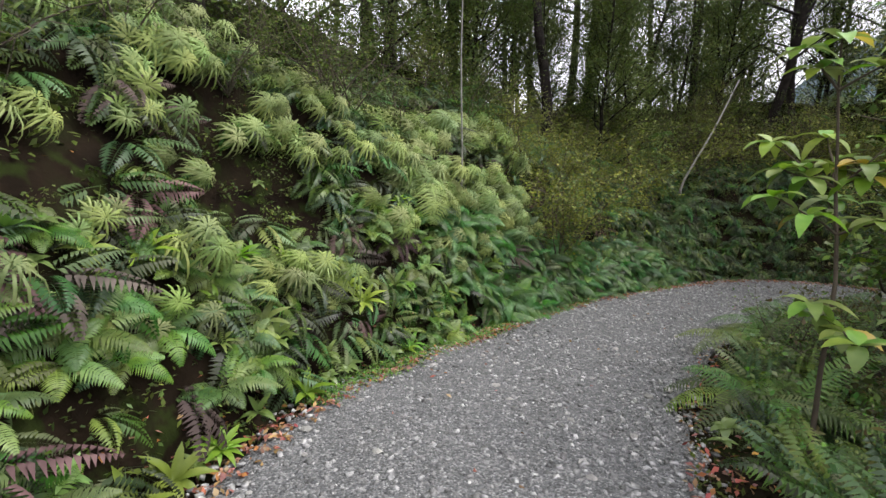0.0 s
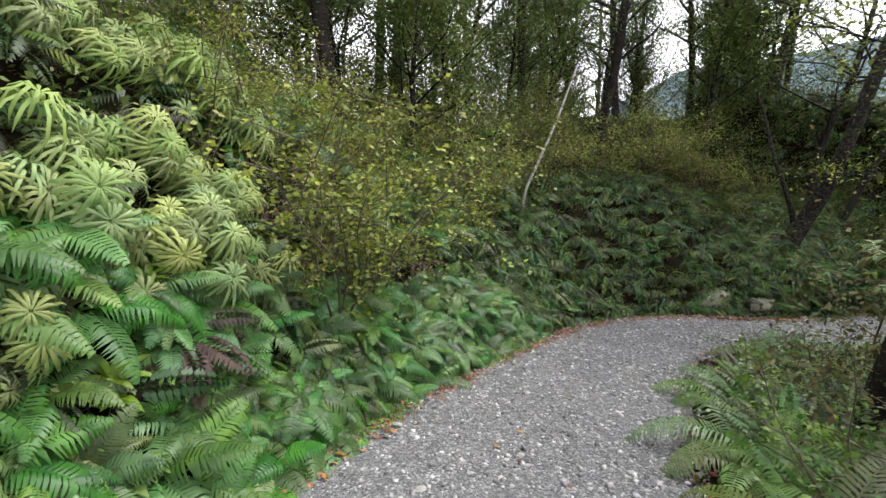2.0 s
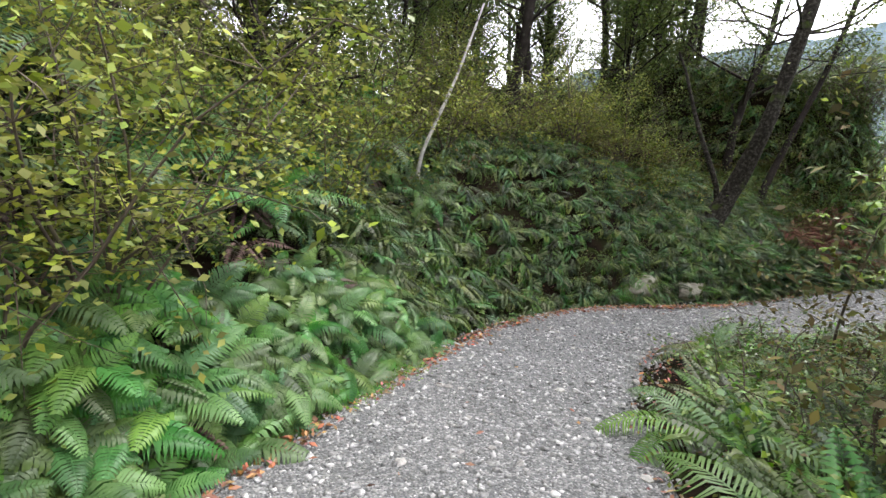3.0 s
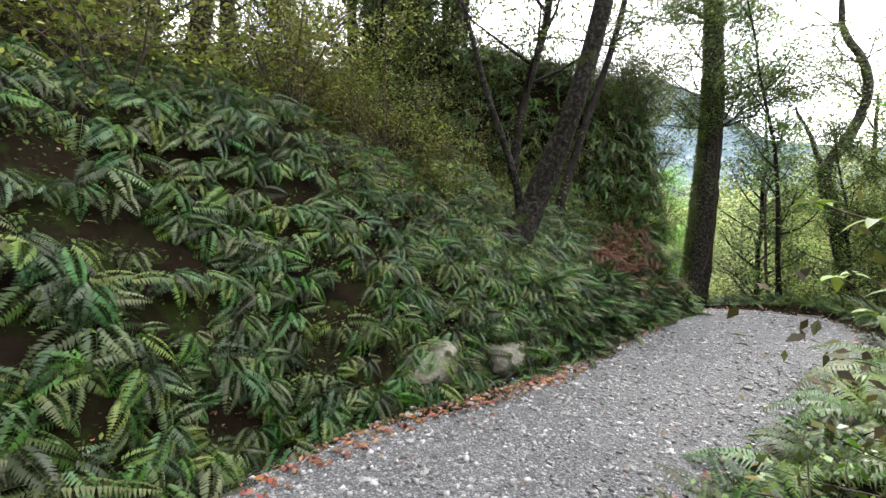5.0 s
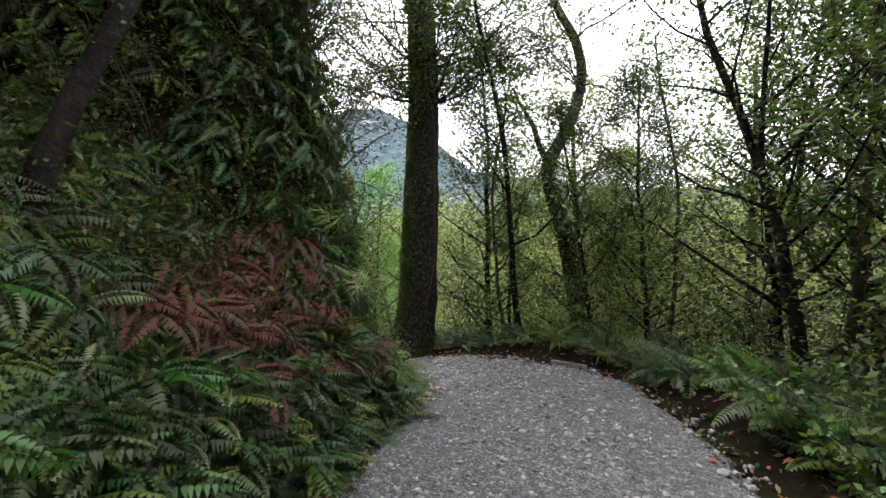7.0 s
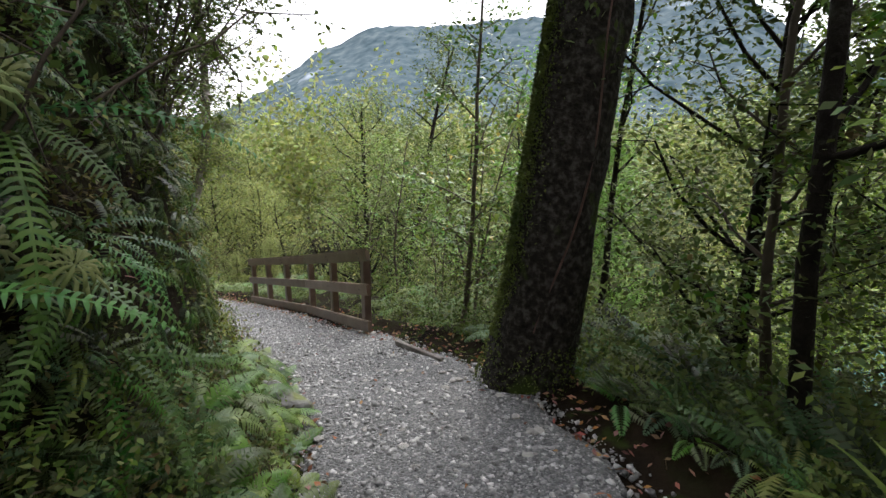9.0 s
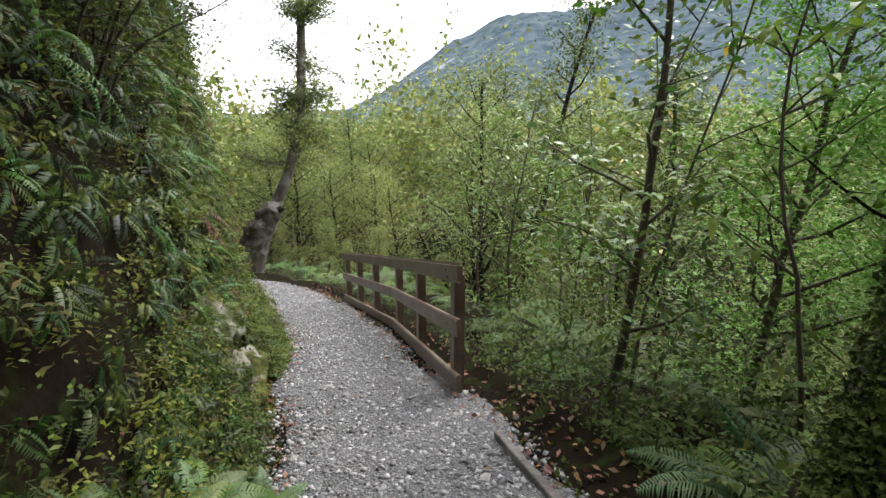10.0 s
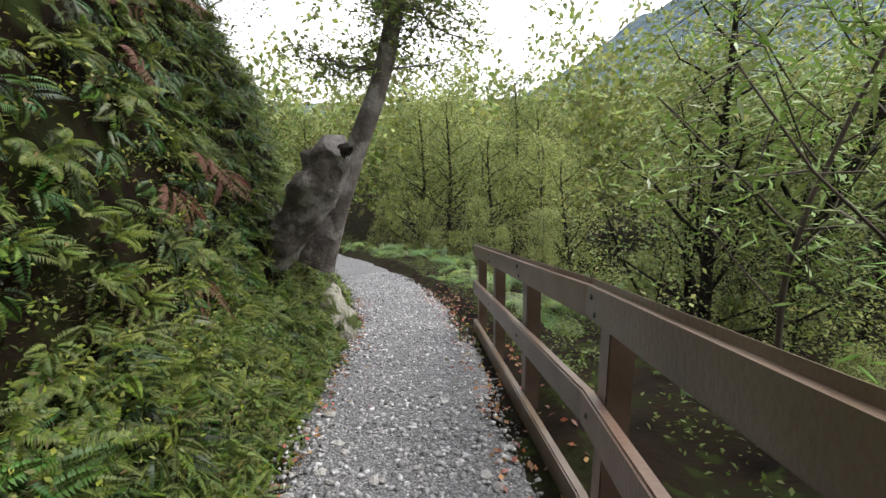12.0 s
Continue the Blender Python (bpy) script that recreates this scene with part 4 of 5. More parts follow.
# ---------- shrubs ----------
rs = np.random.default_rng(63)
SHRUB = [shrub_shape(np.random.default_rng(93), 1.5, 0.9, 0.05, 1700), shrub_shape(np.random.default_rng(90), 1.3, 0.7, 0.034, 1800), shrub_shape(np.random.default_rng(91), 1.7, 0.9, 0.038, 2200), shrub_shape(np.random.default_rng(92), 0.8, 0.5, 0.03, 1000)]


def shrubs(n, name, label, leaf, group, spots, r, lo=0.7, hi=1.2):
    w, c = SHRUB[n]
    root = tagged(base(name, Matrix.Identity(4)), label, "shrub", group)
    part("stem", w.mesh("stem", M_TWIG, True), root)
    part("foliage", c.mesh("foliage", leaf), root)
    forest(root, spots, r, lo, hi)


p, d, s, e = bank_spots(46, S_A - 3, S_B, 1.2, 4.5, 1, rs)
shrubs(1, "shrub", "small-leaved green shrub on the bank", M_LEAF, "green shrubs on the bank", p, rs)
p, d, s, e = bank_spots(34, along_at(2.2, 5.6), along_at(8.5, 8.1), 1.1, 4.0, 1, rs)
shrubs(2, "olive_shrub", "yellow-olive small-leaved shrub on the bank", M_LEAF_Y, "olive shrubs on the bank", p, rs, 0.6, 0.95)
p, d, s, e = bank_spots(8, along_at(15.5, 8.5), along_at(16.8, 11.2), 0.6, 1.0, 1, rs)
shrubs(2, "overhanging_bush", "dense small-leaved bush hanging over the track", M_LEAF, "bushes hanging over the cut bank", p, rs, 0.75, 1.1)
p, d, s, e = bank_spots(30, along_at(13.7, 7.1), along_at(16.6, 10.8), 0.62, 1.1, 1, rs)
shrubs(1, "overhanging_shrub", "dark shrub leaning out from the top of the cut bank", M_LEAF, "shrubs hanging over the cut bank", p, rs, 0.8, 1.2)
shrubs(0, "olive_shrub", "yellow-olive shrub with rounded leaves on the bank", M_LEAF_Y, "olive shrubs on the bank", [place_of(*q) for q in ((1.95, 8.4), (2.6, 8.9), (3.6, 9.2), (2.0, 7.6), (4.4, 10.0), (5.6, 10.4), (6.8, 10.7), (3.2, 10.2), (8.0, 10.6), (1.6, 9.6))], rs, 0.8, 1.1)
p, d, s, e = bank_spots(44, S_B, S_MAX, 1.5, 4.5, 1, rs)
shrubs(1, "bank_shrub", "dense dark shrub overhanging the cut bank", M_LEAF, "shrubs over the cut bank", p, rs, 0.7, 1.3)
p, d, s, e = bank_spots(18, along_at(13.4, 7.0), S_E + 4, 1.0, 1.7, 1, rs)
shrubs(2, "overhanging_shrub", "dark small-leaved shrub hanging over the cut bank", M_LEAF, "shrubs hanging over the cut bank", p, rs, 0.6, 0.95)
p, d, s, e = bank_spots(44, S_A - 3, S_C + 4, 0.5, 5.0, -1, rs)
shrubs(3, "low_shrub", "low dark-leaved shrub beside the track", M_GLOSS, "low shrubs below the track", p, rs, 0.6, 1.1)
p, d, s, e = bank_spots(34, S_D, S_MAX, 3.0, 9.0, -1, rs)
shrubs(2, "valley_shrub", "bright green twiggy shrub below the railing", M_LEAF_V, "shrubs below the railing", p, rs, 0.55, 0.95)

OLIVE = shrub_shape(np.random.default_rng(94), 2.3, 1.0, 0.05, 3000, 10, 1.4)
SHRUB.append(OLIVE)
shrubs(4, "olive_shrub", "tall yellow-olive shrub with small rounded leaves", M_LEAF_Y, "olive shrubs on the bank", [place_of(*q) for q in ((1.75, 7.2), (2.1, 7.6))], rs, 0.85, 0.95)

# ---------- low leafy cover ----------
def leafy_cover(name, label, mat, n, s0, s1, e0, e1, side, top, size, seed, power=1.0, long=2.0):
    r = np.random.default_rng(seed)
    many = 34
    p, d, s, e = bank_spots(n // many, s0, s1, e0, e1, side, r, power)
    p, d, s = np.repeat(p, many, 0), np.repeat(d, many, 0), np.repeat(s, many)
    own = np.repeat(r.uniform(0, 1, len(p) // many) ** 1.3, many)
    wide = (0.07 + 0.07 * min(top, 2.5)) * np.repeat(r.uniform(0.5, 1.4, len(p) // many), many)
    p = p + r.normal(0, 1, p.shape) * wide[:, None] * (1, 1, 0.55) * (1 if size < 0.15 else 3)
    tufts = lumps(p[:, 0], p[:, 1], 3.0, seed) * 0.5 + 0.5
    out = np.stack([d[:, 0], d[:, 1], np.zeros(len(d))], 1) * (r.uniform(0, 0.3, len(p)) * tufts * top)[:, None]
    c = p + out + np.stack([0 * s, 0 * s, own * top * np.clip(tufts, 0.1, 1)], 1)
    _, u, _, h = track_coords(c[:, 0], c[:, 1])
    c = c[np.abs(u) - h > (0.0 if top < 0.3 else 0.3)]
    pl = Pile()
    pl.add(*leaves(c, size, r, flat=0.55, long=long))
    tagged(new(name, pl.mesh(name, mat)), label, "undergrowth", kind="stuff")


leafy_cover("undergrowth", "mixed small-leaved undergrowth on the hillside", M_LEAF, 52000, S_A - 5, S_MAX, 0.9, 9.0, 1, 0.7, 0.055, 70, 1.5)
leafy_cover("olive_undergrowth", "dry olive and brownish undergrowth on the slope", M_LEAF_Y, 26000, along_at(2.5, 5.9), S_C, 1.1, 5.0, 1, 0.5, 0.05, 71)
leafy_cover("creeper", "dark small-leaved creeper over the cut bank", M_LEAF, 80000, along_at(12.6, 7.0), S_E + 7, 0.12, 1.5, 1, 0.2, 0.03, 72)
leafy_cover("dead_creeper", "dry brown creeper and dead leaves hanging on the cut bank", M_LEAF_B, 45000, along_at(11.4, 7.2), S_E + 5, 0.12, 1.2, 1, 0.15, 0.035, 172, 1.0, 3.0)
leafy_cover("ground_herbs", "low green herbs and creepers on the bank", M_LEAF, 26000, S_A - 1, S_C + 3, 0.05, 1.8, 1, 0.12, 0.03, 73)
leafy_cover("slope_undergrowth", "dense leafy undergrowth on the slope below the track", M_LEAF, 90000, S_A - 5, S_MAX, 0.08, 9.0, -1, 0.4, 0.042, 74, 2.0)
leafy_cover("glossy_herbs", "dense dark glossy herbs and creepers beside the track", M_GLOSS, 34000, S_A - 2, S_C + 3, 0.06, 2.6, -1, 0.5, 0.05, 81, 1.4, 1.5)
leafy_cover("bend_thicket", "dense dark thicket above the first bend", M_LEAF, 30000, S_A - 4, along_at(3.4, 6.6), 2.3, 6.5, 1, 2.8, 0.07, 82, 1.2)
leafy_cover("nose_cover", "leafy creeper and dry leaves over the nose of the bank", M_LEAF, 22000, along_at(10.4, 7.5), along_at(14.0, 7.2), 0.7, 3.4, 1, 0.35, 0.045, 83)
leafy_cover("dry_creeper", "dry brown leaves hanging over the nose of the bank", M_LEAF_B, 9000, along_at(10.8, 7.4), along_at(14.0, 7.2), 0.6, 3.2, 1, 0.25, 0.045, 84, 1.0, 2.6)
leafy_cover("shade_herbs", "low dark herbs under the trees beside the track", M_LEAF, 20000, S_C + 3, S_D + 3.2, 0.1, 1.5, -1, 0.3, 0.04, 85)
leafy_cover("bank_herbs", "tiny creeping herbs between the bank ferns", M_LEAF, 26000, along_at(4.2, 7.3), along_at(10.8, 7.4), 0.03, 1.8, 1, 0.1, 0.032, 86)
leafy_cover("bend_herbs", "small creeping herbs between the umbrella ferns", M_LEAF, 22000, S_A - 2, along_at(2.6, 5.9), 0.1, 2.6, 1, 0.12, 0.036, 87)
leafy_cover("wall_creeper", "olive creeper clinging to the cut bank", M_LEAF_Y, 24000, S_E - 3, S_E + 3, 0.3, 1.1, 1, 0.1, 0.03, 88)
leafy_cover("far_thicket", "leafy crowns further up the hillside", M_LEAF, 4000, S_A - 5, S_MAX, 9.0, 24.0, 1, 3.5, 0.2, 80)
leafy_cover("slope_thicket", "tall olive-brown twiggy thicket below the track", M_LEAF_B, 40000, S_A - 2, S_D + 1, 1.0, 7.0, -1, 2.4, 0.06, 77, 1.2)
leafy_cover("dark_thicket", "dark leafy thicket under the trees", M_LEAF, 55000, S_C + 1, S_E, 0.7, 7.0, -1, 2.3, 0.06, 79, 1.2)
leafy_cover("dry_bracken", "dry brown bracken and dead leaves on the slope", M_LEAF_B, 12000, along_at(3.5, 6.7), S_C + 2, 1.0, 3.5, 1, 0.5, 0.06, 78)
leafy_cover("hill_thicket", "dense shrubby thicket on the upper slope", M_LEAF, 30000, S_A - 4, S_MAX, 2.4, 9.0, 1, 2.8, 0.07, 76, 1.3)
leafy_cover("valley_undergrowth", "pale green scrub on the lower slope", M_LEAF_V, 30000, S_B, S_MAX, 5.0, 20.0, -1, 1.8, 0.13, 75)


# ---------- broad-leaved saplings, leaf by leaf ----------
def broad_sapling(x, y, tall, seed, whorls, leaf_len, mat, label, lean=(0.0, 0.0), yellow=0):
    r = np.random.default_rng(seed)
    root = tagged(base("broadleaf_sapling", Matrix.Translation(place_of(x, y))), label, "sapling", "broad-leaved saplings")
    stem = wander((0, 0, -0.1), (lean[0], lean[1], 1), tall, 10, r, 0.07, 0.03)
    pl = Pile()
    pl.add(*tube(stem, np.linspace(0.016, 0.005, 11), 6))
    kinds = []
    for n in range(3):
        lp_ = Pile()
        lp_.add(*broad_leaf(leaf_len * (0.8 + 0.2 * n), leaf_len * 0.42, r, 0.25 + 0.2 * n))
        kinds.append(lp_.mesh("leaf", mat))
    lp_ = Pile()
    lp_.add(*broad_leaf(leaf_len, leaf_len * 0.5, r, 0.6))
    kinds.append(lp_.mesh("leaf", M_YELLOW))
    ends = [(stem[-1], 0.0)]
    for w in range(whorls):
        k = int(r.integers(4, 10))
        a = w * 2.4 + r.uniform(-0.4, 0.4)
        tw = wander(stem[k], (math.cos(a), math.sin(a), 0.5), tall * r.uniform(0.10, 0.22), 4, r, 0.12, 0.03)
        pl.add(*tube(tw, np.linspace(0.007, 0.003, 5), 5))
        ends += [(tw[-1], a), (tw[2], a)]
    part("stem", pl.mesh("stem", M_TWIG, True), root)
    for n, (o, a0) in enumerate(ends):
        for j in range(6):
            a = a0 + j * 1.05 + r.uniform(-0.2, 0.2)
            me = kinds[3] if (yellow and r.uniform() < yellow) else kinds[int(r.integers(0, 3))]
            part("leaf", me, root, "", Matrix.Translation(o) @ Matrix.Rotation(a, 4, "Z") @ Matrix.Rotation(r.uniform(-0.5, 0.35), 4, "Y"))


for args in ((1.92, 2.25, 2.35, 201, 13, 0.17, M_BRIGHT, "glossy broad-leaved sapling with a few yellow leaves", (-0.06, -0.02), 0.06), (7.6, 6.75, 2.2, 202, 8, 0.12, M_BRIGHT, "bright green broad-leaved sapling at the track edge", (0.05, 0.05), 0.0),
             (5.9, 5.9, 1.9, 203, 8, 0.12, M_GLOSS, "dark glossy broad-leaved sapling beside the track"), (18.96, 10.2, 3.2, 204, 12, 0.12, M_BRIGHT, "tall bright-leaved sapling beyond the railing", (0.0, 0.0), 0.05),
             (17.9, 8.6, 2.8, 205, 11, 0.11, M_BRIGHT, "green broad-leaved sapling beside the mossy tree"), (18.25, 9.75, 3.3, 206, 12, 0.11, M_BRIGHT, "slim broad-leaved sapling below the track", (0.0, 0.0), 0.04),
             (19.6, 11.3, 3.0, 207, 12, 0.11, M_GLOSS, "leafy sapling crowding the railing", (0.0, 0.0), 0.05), (16.4, 5.6, 2.6, 208, 9, 0.11, M_GLOSS, "shaded broad-leaved sapling under the trees"), (14.2, 4.6, 2.8, 209, 11, 0.12, M_BRIGHT, "sunlit yellow-green sapling below the track")):
    broad_sapling(*args)

lance = tree_shape(np.random.default_rng(210), tall=3.2, girth=0.02, first=0.25, limbs=16, reach=1.3, leaf=0.13, count=1700, clump=0.09, long=5.5, bend=0.1)
forest(tree_thing("lance_leaf_tree", "bright green narrow-leaved bush below the railing", Matrix.Translation((0, 0, -200)), *lance, M_TWIG, M_BRIGHT, "narrow-leaved bushes"), [place_of(*q) for q in ((19.9, 12.5), (20.6, 11.4), (20.9, 14.2), (21.8, 12.9))], rs, 0.95, 1.2)

# ---------- ferns ----------
rfern = np.random.default_rng(64)


def fern_set(name, label, category, group, mat, shapes, spots, downs, r, lo=0.7, hi=1.25, lean=0.45, lift=0.02):
    meshes = []
    for v, q in shapes:
        pl = Pile()
        pl.add(v, q)
        meshes.append(pl.mesh(name, mat))
    for i, (p, d) in enumerate(zip(spots, downs)):
        ob = tagged(new(name, meshes[i % len(meshes)]), label, category, group)
        ob.matrix_world = put_matrix(Vector(p) + Vector((0, 0, lift)), d, lean * r.uniform(0.5, 1.4), r.uniform(lo, hi), r)


def fern_crowns(name, label, group, mat, crowns, spots, downs, r, lo=0.7, hi=1.25, lean=0.45, piece="frond"):
    """Ferns whose fronds are parts of their own."""
    sets = []
    for fronds in crowns:
        ms = []
        for v, q in fronds:
            pl = Pile()
            pl.add(v, q)
            ms.append(pl.mesh(piece, mat))
        sets.append(ms)
    for i, (p, d) in enumerate(zip(spots, downs)):
        root = tagged(base(name, put_matrix(Vector(p) + Vector((0, 0, 0.02)), d, lean * r.uniform(0.5, 1.4), r.uniform(lo, hi), r)), label, "fern", group)
        for me in sets[i % len(sets)]:
            part(piece, me, root)


def fern_mass(name, label, mat, shapes, spots, downs, r, lo=0.6, hi=1.1, lean=0.6):
    pl = Pile()
    for i, (p, d) in enumerate(zip(spots, downs)):
        v, q = shapes[i % len(shapes)]
        pl.add(moved(v, put_matrix(Vector(p) + Vector((0, 0, 0.02)), d, lean * r.uniform(0.5, 1.4), r.uniform(lo, hi), r)), q)
    return tagged(new(name, pl.mesh(name, mat)), label, "ferns", kind="stuff")


def R_(n):
    return np.random.default_rng(n)


UMB = []
for n in range(4):
    rr, whorls = R_(100 + n), []
    for k in range(4):
        v, q = umbrella(r=rr, arms=int(rr.integers(11, 15)))
        whorls.append((moved(v, Matrix.Translation((rr.uniform(-0.05, 0.22), rr.uniform(-0.22, 0.22), rr.uniform(0.0, 0.22))) @ Matrix.Rotation(rr.uniform(0, 0.6), 4, "Y")), q))
    UMB.append(whorls)
p, d, s, e = bank_spots(110, S_A - 0.8, along_at(1.6, 4.8), 0.45, 2.3, 1, rfern)
fern_crowns("umbrella_fern", "pale green umbrella fern with drooping whorls", "umbrella ferns on the bank", M_FERN_L, UMB, p, d, rfern, 0.6, 1.0, 0.9, "whorl")
KIO = [fern_fronds(6, 0.47, 115, R_(110 + n), pairs=20, wide=0.115, narrow=0.34, curl=(45, 90)) for n in range(5)]
KIO_J = [joined(k) for k in KIO]
KIO_S = [fern(6, 0.5, 105, R_(116 + n), pairs=14, wide=0.12, narrow=0.36, curl=(30, 65), serrate="single") for n in range(3)]
r_umb = R_(301)
p, d, s, e = bank_spots(190, along_at(1.1, 4.15), along_at(2.6, 5.9), 0.7, 1.75, 1, r_umb)
fern_crowns("umbrella_fern", "pale green umbrella fern on the bulge of the bank", "umbrella ferns on the bank", M_FERN_L, UMB, p[:62], d[:62], r_umb, 0.85, 1.15, 0.8, "whorl")
p, d, s, e = bank_spots(205, along_at(1.2, 4.3), along_at(4.9, 7.7), 0.06, 0.75, 1, rfern, 1.2)
fern_crowns("bank_fern", "lush green fern arching over the track edge", "arching ferns along the bank", M_FERN_D, KIO, p, d, rfern, 0.6, 1.05, 0.7)
p, d, s, e = bank_spots(70, S_A - 0.5, along_at(1.6, 4.8), 0.1, 0.8, 1, rfern)
fern_crowns("bank_fern", "fresh green fern at the foot of the bank", "arching ferns along the bank", M_FERN, KIO, p, d, rfern, 0.45, 0.8, 0.6)
SMALL = [fern(4, 0.34, 70, R_(120 + n), pairs=13, wide=0.078, narrow=0.36, tilt=(0, 45), curl=(35, 75), serrate="single") for n in range(6)]
p, d, s, e = bank_spots(1900, along_at(4.6, 7.5), along_at(11.2, 7.3), 0.05, 1.7, 1, rfern)
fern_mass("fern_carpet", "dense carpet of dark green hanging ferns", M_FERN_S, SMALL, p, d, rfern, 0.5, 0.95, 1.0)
p, d, s, e = bank_spots(900, S_A - 2, S_B, 0.2, 2.8, 1, rfern)
fern_mass("fern_undergrowth", "mixed green fern undergrowth on the bank", M_FERN_S, SMALL, p, d, rfern, 0.8, 1.5, 0.7)
BLUE = [fern_fronds(8, 0.95, 140, R_(130 + n), pairs=26, wide=0.19, narrow=0.24) for n in range(3)]
p, d, s, e = bank_spots(44, along_at(2.6, 5.9), along_at(5.8, 8.3), 1.0, 3.0, 1, rfern)
fern_crowns("tall_fern", "tall blue-green fern on the upper bank", "blue-green ferns", M_FERN_D, BLUE, p, d, rfern, 0.7, 1.15, 0.5)
p, d, s, e = bank_spots(70, along_at(11.0, 7.35), along_at(12.9, 6.9), 0.3, 1.1, 1, rfern)
fern_set("rust_fern", "withered rust-red fern on the bank", "fern", "rust-red ferns", M_FERN_R, SMALL, p, d, rfern, 0.8, 1.2, 0.8, 0.12)
p, d, s, e = bank_spots(230, along_at(9.6, 7.7), along_at(12.6, 7.0), 0.02, 0.55, 1, rfern)
fern_mass("dark_ferns", "dark green ferns at the foot of the bank", M_FERN_S, KIO_S, p, d, rfern, 0.5, 0.85, 0.8)
p, d, s, e = bank_spots(300, S_A - 1, S_D - 0.5, 0.35, 2.8, -1, rfern, 1.3)
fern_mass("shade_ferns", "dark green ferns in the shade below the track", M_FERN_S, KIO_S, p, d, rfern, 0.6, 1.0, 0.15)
p, d, s, e = bank_spots(520, along_at(10.2, 7.55), along_at(13.9, 7.15), 0.6, 3.3, 1, rfern)
fern_mass("nose_ferns", "mixed green ferns hanging over the nose of the bank", M_FERN_S, SMALL, p, d, rfern, 0.7, 1.2, 0.9)
p, d, s, e = bank_spots(220, S_C + 1, S_D + 2.4, 0.6, 3.0, -1, rfern, 1.2)
fern_mass("slope_ferns", "dark green ferns under the trees beside the track", M_FERN_S, KIO_S, p, d, rfern, 0.7, 1.15, 0.15)
p, d, s, e = bank_spots(90, S_C + 2.5, S_D + 2.2, 0.25, 0.9, -1, rfern)
fern_mass("edge_ferns", "small dark ferns along the shaded track edge", M_FERN_S, KIO_S, p, d, rfern, 0.35, 0.6, 0.1)
LONG = [fern_fronds(4, 0.8, 55, R_(140 + n), pairs=22, wide=0.065, narrow=0.2, tilt=(0, 40), curl=(60, 100)) for n in range(3)]
p, d, s, e = bank_spots(140, along_at(12.6, 7.0), S_E + 1, 0.5, 1.4, 1, rfern)
fern_crowns("hanging_fern", "long grey-green fronds hanging from the cut bank", "hanging ferns on the cut bank", M_FERN_D, LONG, p, d, rfern, 0.5, 0.85, 1.0)
p, d, s, e = bank_spots(2300, along_at(12.6, 7.0), S_E + 6, 0.1, 1.1, 1, rfern)
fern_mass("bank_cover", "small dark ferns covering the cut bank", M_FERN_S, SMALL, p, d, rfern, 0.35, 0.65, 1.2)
p, d, s, e = bank_spots(120, S_E - 1.0, S_E + 9, 0.02, 1.2, 1, rfern)
fern_set("bend_fern", "yellow-green fern on the bank at the bend", "fern", "ferns on the bank by the railing", M_BEND, [KIO_J[0], KIO_J[1], KIO_J[2]], p, d, rfern, 0.28, 0.5, 0.9)
p, d, s, e = bank_spots(1000, S_E - 0.8, S_E + 6, 0.05, 1.0, 1, rfern)
fern_mass("bend_undergrowth", "dense yellow-green ferns on the bank by the railing", M_BEND, KIO_S, p, d, rfern, 0.22, 0.42, 1.1)
p, d, s, e = bank_spots(22, S_E - 0.5, S_E + 4, 0.5, 1.2, 1, rfern)
fern_set("rust_fern", "withered brown-red fern on the bank", "fern", "rust-red ferns", M_FERN_R, SMALL, p, d, rfern, 0.8, 1.3, 0.9)
BIGF = [fern_fronds(8, 1.0, 175, R_(150 + n), pairs=28, wide=0.20, narrow=0.24, tilt=(25, 55)) for n in range(3)]
p, d, s, e = bank_spots(50, S_A + 2.8, S_C + 1, 0.2, 2.4, -1, rfern, 1.5)
fern_crowns("large_fern", "large glossy fern spreading beside the track", "large ferns below the track", M_FERN, BIGF, p, d, rfern, 0.55, 1.0, 0.15)
p, d, s, e = bank_spots(56, S_D + 1.2, S_MAX - 6, 0.4, 3.5, -1, rfern)
fern_crowns("large_fern", "large fern in the shade below the railing", "large ferns below the track", M_FERN, BIGF, p, d, rfern, 0.5, 1.0, 0.15)

p, d, s, e = bank_spots(6, along_at(13.2, 7.0), along_at(14.3, 7.3), 0.45, 0.9, 1, rfern)
fern_crowns("umbrella_fern", "pale green umbrella fern hanging from the cut bank", "umbrella ferns on the bank", M_FERN_L, UMB, p, d, rfern, 0.6, 0.9, 0.9, "whorl")
p, d, s, e = bank_spots(52, along_at(12.6, 7.0), along_at(16.2, 9.8), 0.04, 0.42, 1, rfern)
fern_crowns("bank_fern", "green fern at the foot of the cut bank", "arching ferns along the bank", M_FERN, KIO, p, d, rfern, 0.45, 0.8, 0.5)
p, d, s, e = bank_spots(46, S_A, S_B, 0.25, 1.3, 1, rfern)
fern_set("withered_fern", "withered purplish-brown fern hanging on the bank", "fern", "withered ferns", M_FERN_P, SMALL, p, d, rfern, 0.9, 1.5, 0.9, 0.06)
HANG = [fern_fronds(2, 0.6, 40, R_(160), pairs=30, wide=0.26, narrow=0.22, tilt=(-20, 10))]
fern_crowns("tall_fern", "large pale frond hanging from the upper bank", "blue-green ferns", M_FERN_L, HANG, [(-0.15, 5.35, 0.98)], [(0.85, -0.5)], rfern, 1.0, 1.1, 0.5)


